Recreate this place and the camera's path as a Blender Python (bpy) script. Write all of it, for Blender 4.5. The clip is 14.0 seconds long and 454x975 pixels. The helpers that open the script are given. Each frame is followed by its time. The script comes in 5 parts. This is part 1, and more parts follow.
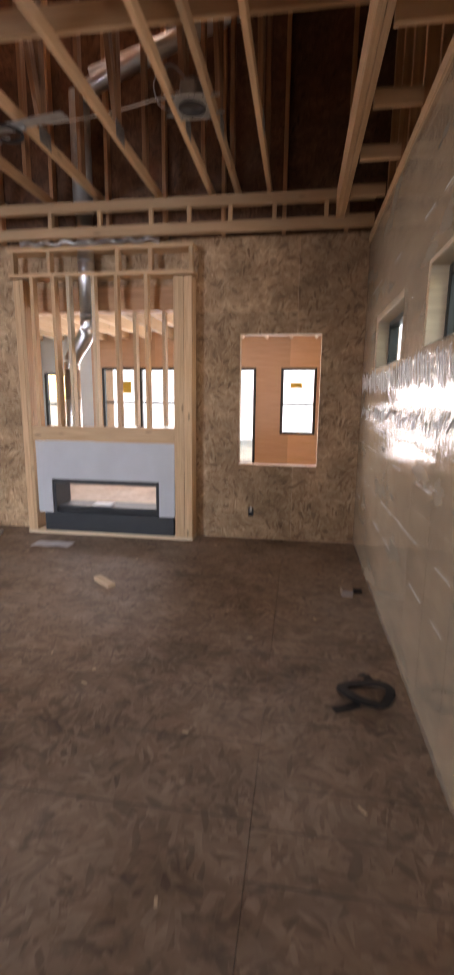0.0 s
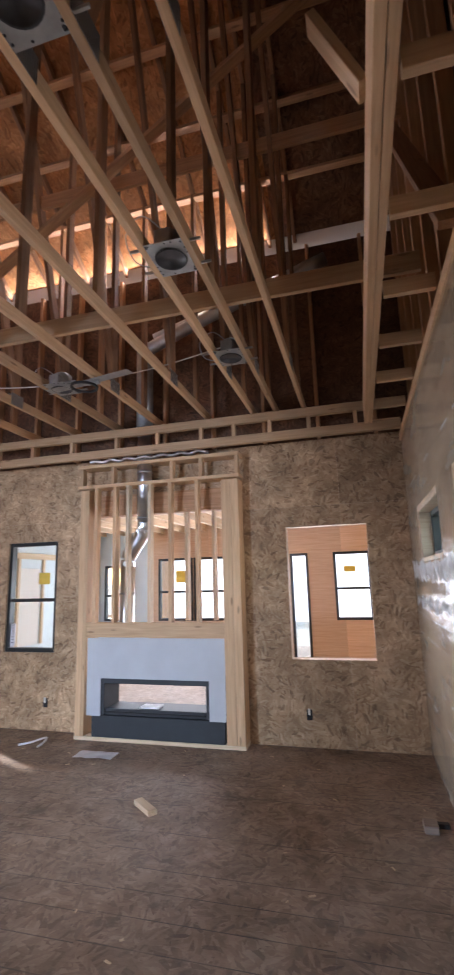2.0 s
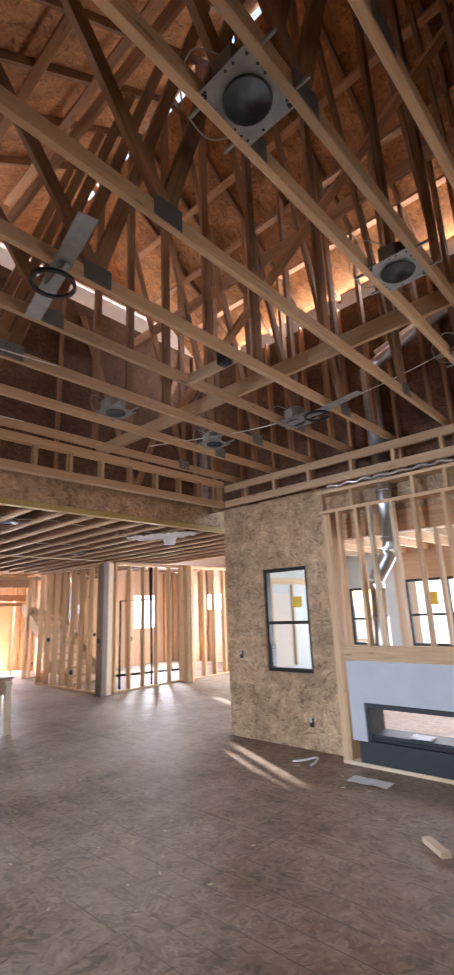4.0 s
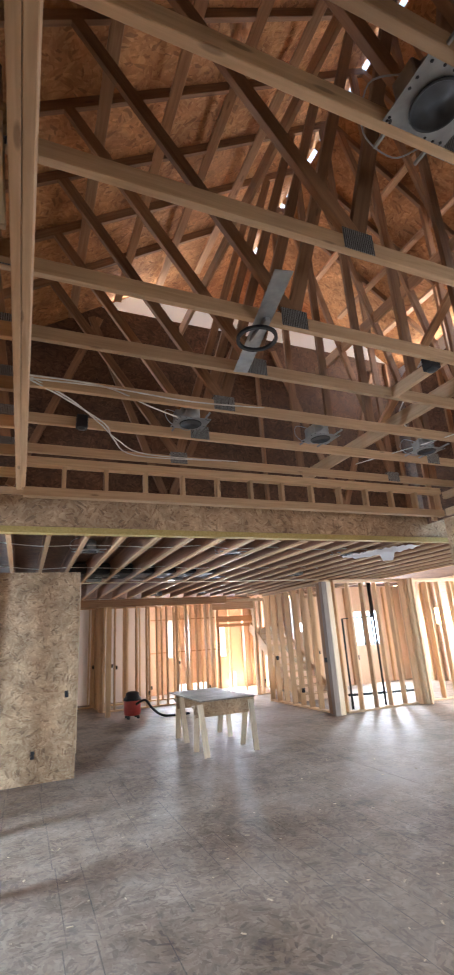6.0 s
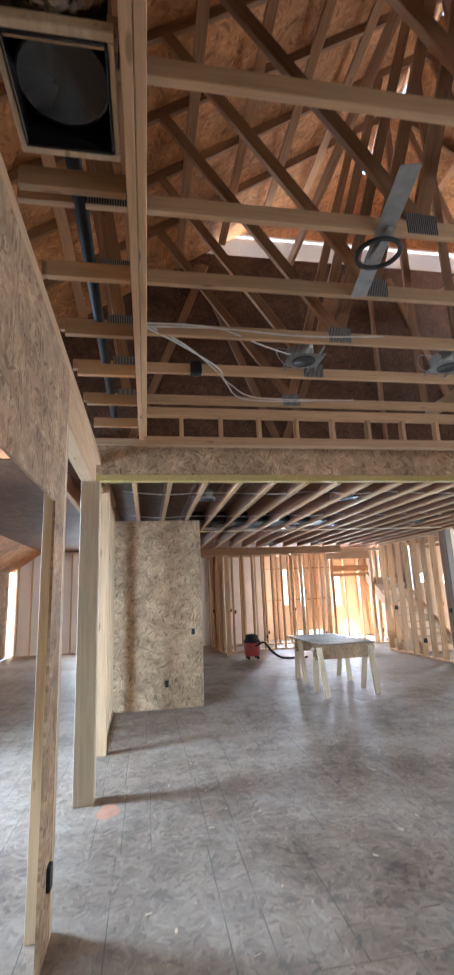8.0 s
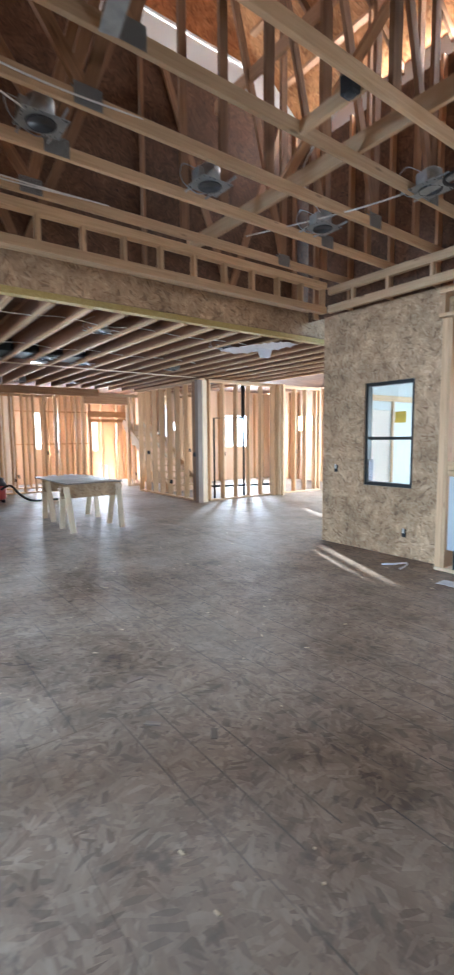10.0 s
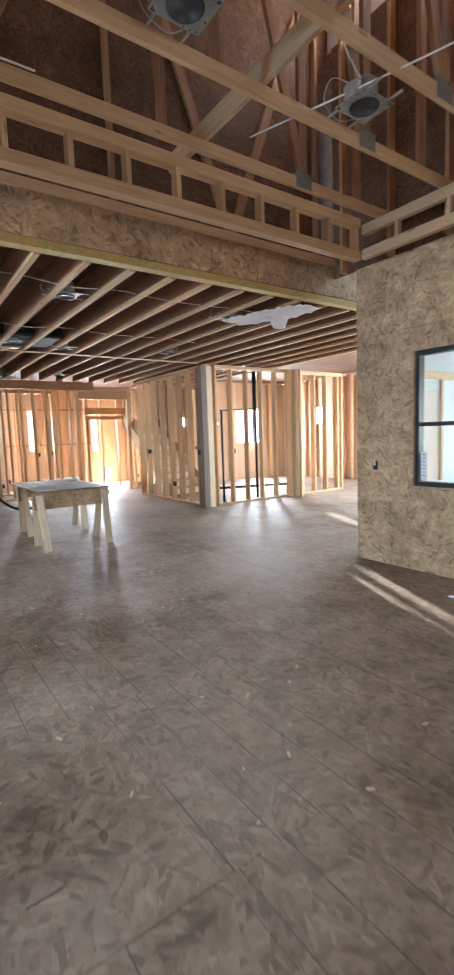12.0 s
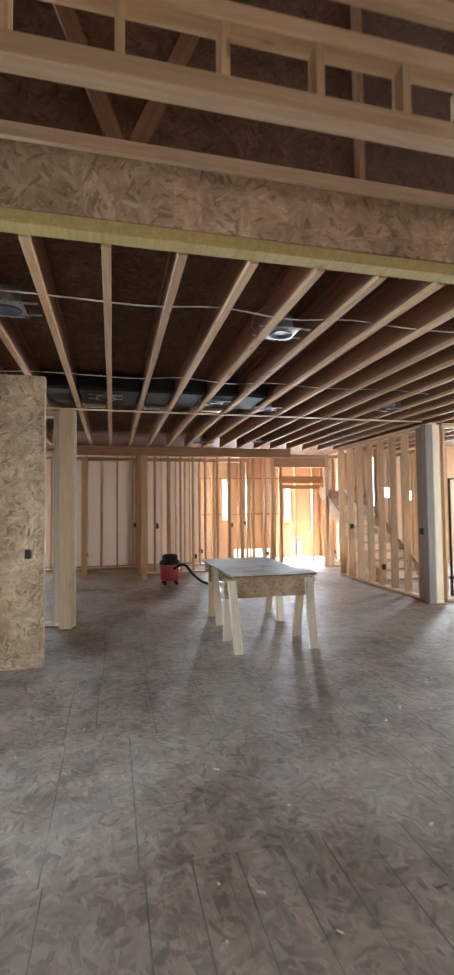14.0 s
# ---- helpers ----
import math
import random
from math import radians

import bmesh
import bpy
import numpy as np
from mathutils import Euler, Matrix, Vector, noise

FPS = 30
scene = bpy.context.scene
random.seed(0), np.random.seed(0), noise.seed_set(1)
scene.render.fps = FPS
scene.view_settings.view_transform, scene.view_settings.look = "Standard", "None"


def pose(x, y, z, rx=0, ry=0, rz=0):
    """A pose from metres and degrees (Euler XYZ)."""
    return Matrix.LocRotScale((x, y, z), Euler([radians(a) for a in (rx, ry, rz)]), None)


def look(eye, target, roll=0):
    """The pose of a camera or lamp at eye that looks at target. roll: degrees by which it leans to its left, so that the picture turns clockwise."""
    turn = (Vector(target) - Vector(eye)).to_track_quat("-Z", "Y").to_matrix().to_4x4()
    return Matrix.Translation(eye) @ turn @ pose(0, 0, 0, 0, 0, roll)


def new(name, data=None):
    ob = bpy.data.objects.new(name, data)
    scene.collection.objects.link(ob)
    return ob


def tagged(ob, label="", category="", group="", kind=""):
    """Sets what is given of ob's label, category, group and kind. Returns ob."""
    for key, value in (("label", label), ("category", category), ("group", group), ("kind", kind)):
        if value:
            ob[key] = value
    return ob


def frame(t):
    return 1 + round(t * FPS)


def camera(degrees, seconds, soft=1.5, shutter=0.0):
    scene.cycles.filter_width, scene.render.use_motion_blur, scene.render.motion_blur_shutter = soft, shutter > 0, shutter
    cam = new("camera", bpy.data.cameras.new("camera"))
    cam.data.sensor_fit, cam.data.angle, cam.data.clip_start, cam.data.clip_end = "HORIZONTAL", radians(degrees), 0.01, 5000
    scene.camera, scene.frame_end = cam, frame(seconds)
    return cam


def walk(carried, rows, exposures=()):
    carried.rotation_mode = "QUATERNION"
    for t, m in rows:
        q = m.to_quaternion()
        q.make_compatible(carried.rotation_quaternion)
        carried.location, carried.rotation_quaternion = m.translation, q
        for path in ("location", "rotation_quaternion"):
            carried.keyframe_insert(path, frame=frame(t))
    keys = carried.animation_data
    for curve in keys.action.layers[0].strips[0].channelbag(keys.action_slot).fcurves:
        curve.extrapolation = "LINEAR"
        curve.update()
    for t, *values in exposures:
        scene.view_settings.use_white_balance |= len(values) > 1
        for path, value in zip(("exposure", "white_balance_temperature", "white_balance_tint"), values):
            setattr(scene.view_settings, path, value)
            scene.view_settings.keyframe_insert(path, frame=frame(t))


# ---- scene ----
cam = camera(50.9, 14.0, soft=2.0, shutter=0.4)
PATH = [
    (0, (0.103, 0.142, 1.549), (-0.186, 2.087, 1.185), 0.6),
    (0.5, (0.19, 0.164, 1.654), (-0.113, 2.14, 1.705), -1.0),
    (1, (0.232, 0.148, 1.699), (-0.067, 2.105, 1.985), -2.3),
    (1.5, (0.241, 0.144, 1.692), (-0.096, 2.087, 2.026), -2.5),
    (2, (0.216, 0.127, 1.681), (-0.298, 2.022, 2.058), -1.6),
    (2.5, (0.195, 0.088, 1.664), (-0.51, 1.916, 2.07), -1.4),
    (3, (0.172, 0.061, 1.659), (-0.735, 1.791, 2.093), -1.6),
    (3.5, (0.136, 0.027, 1.666), (-0.97, 1.626, 2.134), -1.6),
    (4, (0.116, 0.005, 1.671), (-1.187, 1.437, 2.171), -2.3),
    (4.2, (0.109, -0.013, 1.667), (-1.266, 1.346, 2.182), -2.8),
    (6.3, (0.091, -0.141, 1.771), (-1.689, 0.538, 2.379), -3.4),
    (6.5, (0.102, -0.141, 1.746), (-1.693, 0.489, 2.363), -3.3),
    (7, (0.089, -0.191, 1.755), (-1.74, 0.322, 2.382), -3.4),
    (7.2, (0.065, -0.207, 1.759), (-1.778, 0.252, 2.387), -3.2),
    (9.3, (-0.038, -0.153, 1.505), (-1.979, 0.315, 1.383), -1.2),
    (9.5, (-0.065, -0.150, 1.505), (-1.943, 0.523, 1.369), -0.9),
    (10, (-0.121, 0.058, 1.511), (-1.712, 1.251, 1.304), -0.5),
    (10.5, (-0.273, 0.33, 1.471), (-1.815, 1.578, 1.219), -0.3),
    (11, (-0.575, 0.524, 1.443), (-2.156, 1.724, 1.196), -0.4),
    (11.5, (-0.931, 0.726, 1.445), (-2.512, 1.928, 1.207), -1.5),
    (12, (-1.27, 1.022, 1.442), (-2.897, 2.165, 1.227), -2.0),
    (12.5, (-1.613, 1.162, 1.5), (-3.393, 2.072, 1.44), -1.4),
    (13, (-2.004, 1.241, 1.557), (-3.812, 2.095, 1.575), 0.5),
    (13.5, (-2.407, 1.307, 1.55), (-4.296, 1.961, 1.617), -0.3),
    (14, (-2.775, 1.328, 1.529), (-4.717, 1.796, 1.617), -0.6),
]
walk(cam, [(t, look(eye, target, roll)) for t, eye, target, roll in PATH],
     [(0, 1.83, 7600, 25), (0.6, 1.97, 6750, 17), (1, 2.15, 6550, 18), (2, 2.08, 6300, 20), (3, 2.1, 6600, 24), (3.6, 2.15, 6700, 24), (4.2, 2.1, 6500, 17), (6.5, 2.45, 6000, 10), (9.5, 2.35, 5550, 5), (12, 2.18, 6150, 8), (13, 2.16, 6150, 8), (14, 2.2, 6150, 7)])

# ---- world, sun, large lights ----
world = bpy.data.worlds.new("world")
scene.world = world
world.use_nodes = True
wn = world.node_tree.nodes
sky = wn.new("ShaderNodeTexSky")
sky.sky_type, sky.sun_disc = "NISHITA", False
SUN_WAY = Vector((-0.90, 0.41, 0.16)).normalized()
sky.sun_elevation = math.asin(SUN_WAY.z)
sky.sun_rotation = math.atan2(SUN_WAY.x, SUN_WAY.y)
world.node_tree.links.new(sky.outputs[0], wn["Background"].inputs[0])
wn["Background"].inputs[1].default_value = 0.26
sun_data = bpy.data.lights.new("sun", "SUN")
sun_data.energy, sun_data.angle, sun_data.color = 5.0, radians(0.5), (1.0, 0.93, 0.82)
sun = new("sun", sun_data)
sun.matrix_basis = look(SUN_WAY * 40, (0, 0, 0))


def window_light(name, centre, way, w, h, watts, color=(0.86, 0.93, 1.0), spread=180):
    """Sky light entering at a window opening."""
    d = bpy.data.lights.new(name, "AREA")
    d.shape, d.size, d.size_y, d.energy, d.color = "RECTANGLE", w, h, watts, color
    ob = new(name, d)
    d.spread = radians(spread)
    ob.matrix_basis = look(centre, Vector(centre) + Vector(way))
    return ob


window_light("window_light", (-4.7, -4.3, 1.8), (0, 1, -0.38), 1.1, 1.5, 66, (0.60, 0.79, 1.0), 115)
# lamp added in an assumed, unseen opening to brighten the near floor
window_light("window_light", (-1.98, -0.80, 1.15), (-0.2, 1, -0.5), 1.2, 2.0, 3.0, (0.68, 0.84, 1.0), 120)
window_light("window_light", (-16.9, 4.74, 1.7), (1, 0, -0.1), 0.2, 1.1, 34)
window_light("window_light", (-16.9, 6.73, 1.65), (1, 0, -0.1), 0.2, 1.0, 34)
# lamp added at the white wall's hole to lift the dark kitchen rear
window_light("window_light", (-16.3, -1.7, 1.5), (1, 0.35, -0.15), 0.95, 1.15, 38)
window_light("window_light", (-16.9, 7.07, 0.3), (1, -0.1, 0.02), 0.3, 0.5, 46)
window_light("window_light", (-13.82, 11.1, 1.65), (1, -0.3, -0.1), 0.75, 1.15, 95)
window_light("window_light", (-7.4, 12.35, 1.5), (0, -1, -0.1), 3.0, 1.4, 130)
window_light("window_light", (-1.8, 8.70, 1.4), (0, -1, -0.05), 5.0, 1.6, 44)
window_light("window_light", (0.72, 2.35, 2.02), (-1, 0, 0.05), 0.9, 0.36, 2.1, (0.97, 0.98, 1.0), 125)
window_light("window_light", (0.72, 3.95, 2.02), (-1, 0, 0.05), 0.9, 0.36, 2.1, (0.97, 0.98, 1.0), 125)
# lamps added just inside the wrap strips to brighten the roof and trusses
window_light("attic_fill_light", (-2.8, 5.38, 5.80), (0, -1, 0.15), 4.4, 0.4, 26, (1.0, 0.95, 0.9))
window_light("attic_fill_light", (-5.26, 2.0, 6.12), (1, 0, 0.3), 5.0, 0.3, 4.2, (1.0, 0.95, 0.9))

# ---- materials ----
def nodes_of(name):
    m = bpy.data.materials.new(name)
    m.use_nodes = True
    nt = m.node_tree
    return m, nt.nodes, nt.links, nt.nodes["Principled BSDF"]


def add(nodes, kind, **values):
    n = nodes.new(kind)
    for k, v in values.items():
        if k in n.inputs:
            n.inputs[k].default_value = v
    return n


def ramp(nodes, stops):
    r = nodes.new("ShaderNodeValToRGB")
    while len(r.color_ramp.elements) < len(stops):
        r.color_ramp.elements.new(0.5)
    for e, (p, c) in zip(r.color_ramp.elements, stops):
        e.position, e.color = p, (*c, 1)
    return r


def math_node(nodes, links, op, a, b=None, c=None):
    n = nodes.new("ShaderNodeMath")
    n.operation = op
    for i, v in enumerate((a, b, c)):
        if v is None:
            continue
        if isinstance(v, (int, float)):
            n.inputs[i].default_value = v
        else:
            links.new(v, n.inputs[i])
    return n.outputs[0]


def mix_color(nodes, links, fac, a, b, blend="MIX"):
    n = nodes.new("ShaderNodeMix")
    n.data_type, n.blend_type = "RGBA", blend
    for sock, v in ((n.inputs[0], fac), (n.inputs[6], a), (n.inputs[7], b)):
        if isinstance(v, (int, float)):
            sock.default_value = v
        elif isinstance(v, tuple):
            sock.default_value = (*v, 1)
        else:
            links.new(v, sock)
    return n.outputs[2]


def osb(name, plane, dark, mid, light, rough=0.75, lines=False, size=1.0):
    """Oriented strand board in the plane 'xy', 'yz' or 'xz': overlapping wood strands of several directions."""
    m, N, L, P = nodes_of(name)
    pos = N.new("ShaderNodeNewGeometry").outputs["Position"]
    sep = N.new("ShaderNodeSeparateXYZ")
    L.new(pos, sep.inputs[0])
    flat = N.new("ShaderNodeCombineXYZ")
    L.new(sep.outputs["XYZ".index(plane[0].upper())], flat.inputs[0])
    L.new(sep.outputs["XYZ".index(plane[1].upper())], flat.inputs[1])
    value = None
    for scale, seed, cover in ((5.0, 0.0, 1.0), (6.5, 5.3, 0.55), (8.0, 9.1, 0.35)):
        # every layer of strands is broken into clumps that lie at their own angle
        mv = N.new("ShaderNodeMapping")
        mv.inputs["Location"].default_value = (seed, seed * 0.7, 0)
        L.new(flat.outputs[0], mv.inputs[0])
        cell = add(N, "ShaderNodeTexVoronoi", Scale=scale * size, Randomness=1.0)
        cell.voronoi_dimensions = "2D"
        L.new(mv.outputs[0], cell.inputs["Vector"])
        tint = N.new("ShaderNodeSeparateColor")
        L.new(cell.outputs["Color"], tint.inputs[0])
        rot = N.new("ShaderNodeVectorRotate")
        rot.rotation_type = "Z_AXIS"
        L.new(mv.outputs[0], rot.inputs["Vector"])
        L.new(math_node(N, L, "MULTIPLY", tint.outputs[0], 6.2832), rot.inputs["Angle"])
        mp = N.new("ShaderNodeMapping")
        mp.inputs["Scale"].default_value = (8 * size, 34 * size, 1)
        L.new(rot.outputs[0], mp.inputs[0])
        strand = add(N, "ShaderNodeTexVoronoi", Scale=1.0, Randomness=1.0)
        strand.voronoi_dimensions = "2D"
        L.new(mp.outputs[0], strand.inputs["Vector"])
        sc = N.new("ShaderNodeSeparateColor")
        L.new(strand.outputs["Color"], sc.inputs[0])
        own = math_node(N, L, "MULTIPLY_ADD", tint.outputs[1], 0.25, math_node(N, L, "MULTIPLY", sc.outputs[0], 0.75))
        if value is None:
            value = own
        else:
            over = N.new("ShaderNodeMix")
            L.new(math_node(N, L, "LESS_THAN", sc.outputs[2], cover), over.inputs[0])
            L.new(value, over.inputs[2]), L.new(own, over.inputs[3])
            value = over.outputs[0]
    r = ramp(N, [(0.0, dark), (0.08, dark), (0.25, tuple(0.4 * a + 0.6 * b for a, b in zip(dark, mid))), (0.55, mid), (1.0, light)])
    fine = add(N, "ShaderNodeTexNoise", Scale=60.0, Detail=3.0)
    mpf = N.new("ShaderNodeMapping")
    mpf.inputs["Scale"].default_value = (0.5, 1.6, 1)
    L.new(flat.outputs[0], mpf.inputs[0]), L.new(mpf.outputs[0], fine.inputs["Vector"])
    tone = math_node(N, L, "MULTIPLY_ADD", fine.outputs["Fac"], 0.5, -0.25)
    tone = math_node(N, L, "ADD", tone, value)
    L.new(tone, r.inputs[0])
    big = add(N, "ShaderNodeTexNoise", Scale=0.8, Detail=4.0, Roughness=0.65)
    L.new(flat.outputs[0], big.inputs["Vector"])
    stain = ramp(N, [(0.32, (0.55, 0.53, 0.51) if lines else (0.66, 0.64, 0.62)), (0.55, (1, 1, 1))])
    L.new(big.outputs["Fac"], stain.inputs[0])
    dark_flake = math_node(N, L, "MULTIPLY", math_node(N, L, "GREATER_THAN", sc.outputs[1], 0.93), 0.6)
    flakes = mix_color(N, L, dark_flake, r.outputs[0], tuple(0.55 * c for c in dark))
    col = mix_color(N, L, 1.0, flakes, stain.outputs[0], "MULTIPLY")
    patch = add(N, "ShaderNodeTexNoise", Scale=4.5, Detail=3.0, Roughness=0.6)
    L.new(flat.outputs[0], patch.inputs["Vector"])
    mottle = ramp(N, [(0.35, (0.74, 0.72, 0.70)), (0.65, (1.12, 1.12, 1.12))])
    L.new(patch.outputs["Fac"], mottle.inputs[0])
    col = mix_color(N, L, 1.0, col, mottle.outputs[0], "MULTIPLY")
    rnd = N.new("ShaderNodeObjectInfo").outputs["Random"]
    shade = math_node(N, L, "MULTIPLY_ADD", rnd, 0.22, 0.88)
    cmb = N.new("ShaderNodeCombineColor")
    for i in range(3):
        L.new(shade, cmb.inputs[i])
    col = mix_color(N, L, 1.0, col, cmb.outputs[0], "MULTIPLY")
    if lines:
        # snapped chalk and screw lines over the floor joists
        col_id = math_node(N, L, "FLOOR", math_node(N, L, "DIVIDE", math_node(N, L, "ADD", sep.outputs[0], 17.1), 1.22))
        shifted = math_node(N, L, "MULTIPLY_ADD", math_node(N, L, "FRACT", math_node(N, L, "MULTIPLY", col_id, 0.618)), 0.05, sep.outputs[1])
        shifted = math_node(N, L, "ADD", shifted, 20.07)
        k = math_node(N, L, "PINGPONG", shifted, 0.1016)
        row_id = math_node(N, L, "FLOOR", math_node(N, L, "ADD", math_node(N, L, "DIVIDE", shifted, 0.2032), 0.5))
        ids = N.new("ShaderNodeCombineXYZ")
        L.new(col_id, ids.inputs[0]), L.new(row_id, ids.inputs[1])
        wh = N.new("ShaderNodeTexWhiteNoise")
        wh.noise_dimensions = "3D"
        L.new(ids.outputs[0], wh.inputs["Vector"])
        on = math_node(N, L, "LESS_THAN", k, 0.0034)
        gap = add(N, "ShaderNodeTexNoise", Scale=1.0, Detail=3.0)
        mg = N.new("ShaderNodeMapping")
        mg.inputs["Scale"].default_value = (3.0, 9.0, 1)
        L.new(flat.outputs[0], mg.inputs[0]), L.new(mg.outputs[0], gap.inputs["Vector"])
        fade = ramp(N, [(0.30, (0.2, 0.2, 0.2)), (0.52, (1, 1, 1))])
        L.new(gap.outputs["Fac"], fade.inputs[0])
        amount = math_node(N, L, "MULTIPLY", on, fade.outputs[0])
        amount = math_node(N, L, "MULTIPLY", amount, math_node(N, L, "GREATER_THAN", wh.outputs["Value"], 0.40))
        col = mix_color(N, L, amount, col, (0.05, 0.035, 0.03))
        dirt = add(N, "ShaderNodeTexNoise", Scale=5.5, Detail=5.0, Roughness=0.7)
        L.new(flat.outputs[0], dirt.inputs["Vector"])
        spots = ramp(N, [(0.565, (0, 0, 0)), (0.67, (0.75, 0.75, 0.75))])
        L.new(dirt.outputs["Fac"], spots.inputs[0])
        col = mix_color(N, L, spots.outputs[0], col, (0.07, 0.045, 0.035))
        dust = ramp(N, [(0.35, (0, 0, 0)), (0.7, (0.45, 0.45, 0.45))])
        L.new(big.outputs["Fac"], dust.inputs[0])
        col = mix_color(N, L, dust.outputs[0], col, (0.39, 0.33, 0.28))
    L.new(col, P.inputs["Base Color"])
    P.inputs["Roughness"].default_value = rough
    bump = add(N, "ShaderNodeBump", Strength=0.22, Distance=0.003)
    L.new(tone, bump.inputs["Height"]), L.new(bump.outputs[0], P.inputs["Normal"])
    return m


def wood(name, dark, light, rough=0.65, knots=True):
    """Sawn softwood with the grain along the board's own x."""
    m, N, L, P = nodes_of(name)
    tc = N.new("ShaderNodeTexCoord")
    rnd = N.new("ShaderNodeObjectInfo").outputs["Random"]
    off = N.new("ShaderNodeCombineXYZ")
    L.new(math_node(N, L, "MULTIPLY", rnd, 37.0), off.inputs[0]), L.new(math_node(N, L, "MULTIPLY", rnd, 91.0), off.inputs[1])
    ad = N.new("ShaderNodeVectorMath")
    L.new(tc.outputs["Object"], ad.inputs[0]), L.new(off.outputs[0], ad.inputs[1])
    mp = N.new("ShaderNodeMapping")
    mp.inputs["Scale"].default_value = (1.2, 22, 22)
    L.new(ad.outputs[0], mp.inputs[0])
    grain = add(N, "ShaderNodeTexNoise", Scale=2.0, Detail=4.0, Distortion=0.6)
    L.new(mp.outputs[0], grain.inputs["Vector"])
    r = ramp(N, [(0.25, dark), (0.75, light)])
    L.new(grain.outputs["Fac"], r.inputs[0])
    shade = math_node(N, L, "MULTIPLY_ADD", rnd, 0.4, 0.78)
    cmb = N.new("ShaderNodeCombineColor")
    for i in range(3):
        L.new(shade, cmb.inputs[i])
    col = mix_color(N, L, 1.0, r.outputs[0], cmb.outputs[0], "MULTIPLY")
    if knots:
        mk = N.new("ShaderNodeMapping")
        mk.inputs["Scale"].default_value = (2.2, 9, 9)
        L.new(ad.outputs[0], mk.inputs[0])
        v = add(N, "ShaderNodeTexVoronoi", Scale=1.0)
        L.new(mk.outputs[0], v.inputs["Vector"])
        k = ramp(N, [(0.07, (0.5, 0.5, 0.5)), (0.12, (0, 0, 0))])
        L.new(v.outputs["Distance"], k.inputs[0])
        col = mix_color(N, L, k.outputs[0], col, (0.10, 0.045, 0.02))
    L.new(col, P.inputs["Base Color"])
    P.inputs["Roughness"].default_value = rough
    bump = add(N, "ShaderNodeBump", Strength=0.2, Distance=0.002)
    L.new(grain.outputs["Fac"], bump.inputs["Height"]), L.new(bump.outputs[0], P.inputs["Normal"])
    return m


def plain(name, color, rough=0.6, metal=0.0, scale=9.0, vary=0.12):
    m, N, L, P = nodes_of(name)
    tc = N.new("ShaderNodeTexCoord")
    n = add(N, "ShaderNodeTexNoise", Scale=scale, Detail=4.0)
    L.new(tc.outputs["Object"], n.inputs["Vector"])
    r = ramp(N, [(0.3, tuple(c * (1 - vary) for c in color)), (0.7, tuple(min(1, c * (1 + vary)) for c in color))])
    L.new(n.outputs["Fac"], r.inputs[0]), L.new(r.outputs[0], P.inputs["Base Color"])
    P.inputs["Roughness"].default_value, P.inputs["Metallic"].default_value = rough, metal
    bump = add(N, "ShaderNodeBump", Strength=0.12, Distance=0.003)
    L.new(n.outputs["Fac"], bump.inputs["Height"]), L.new(bump.outputs[0], P.inputs["Normal"])
    return m


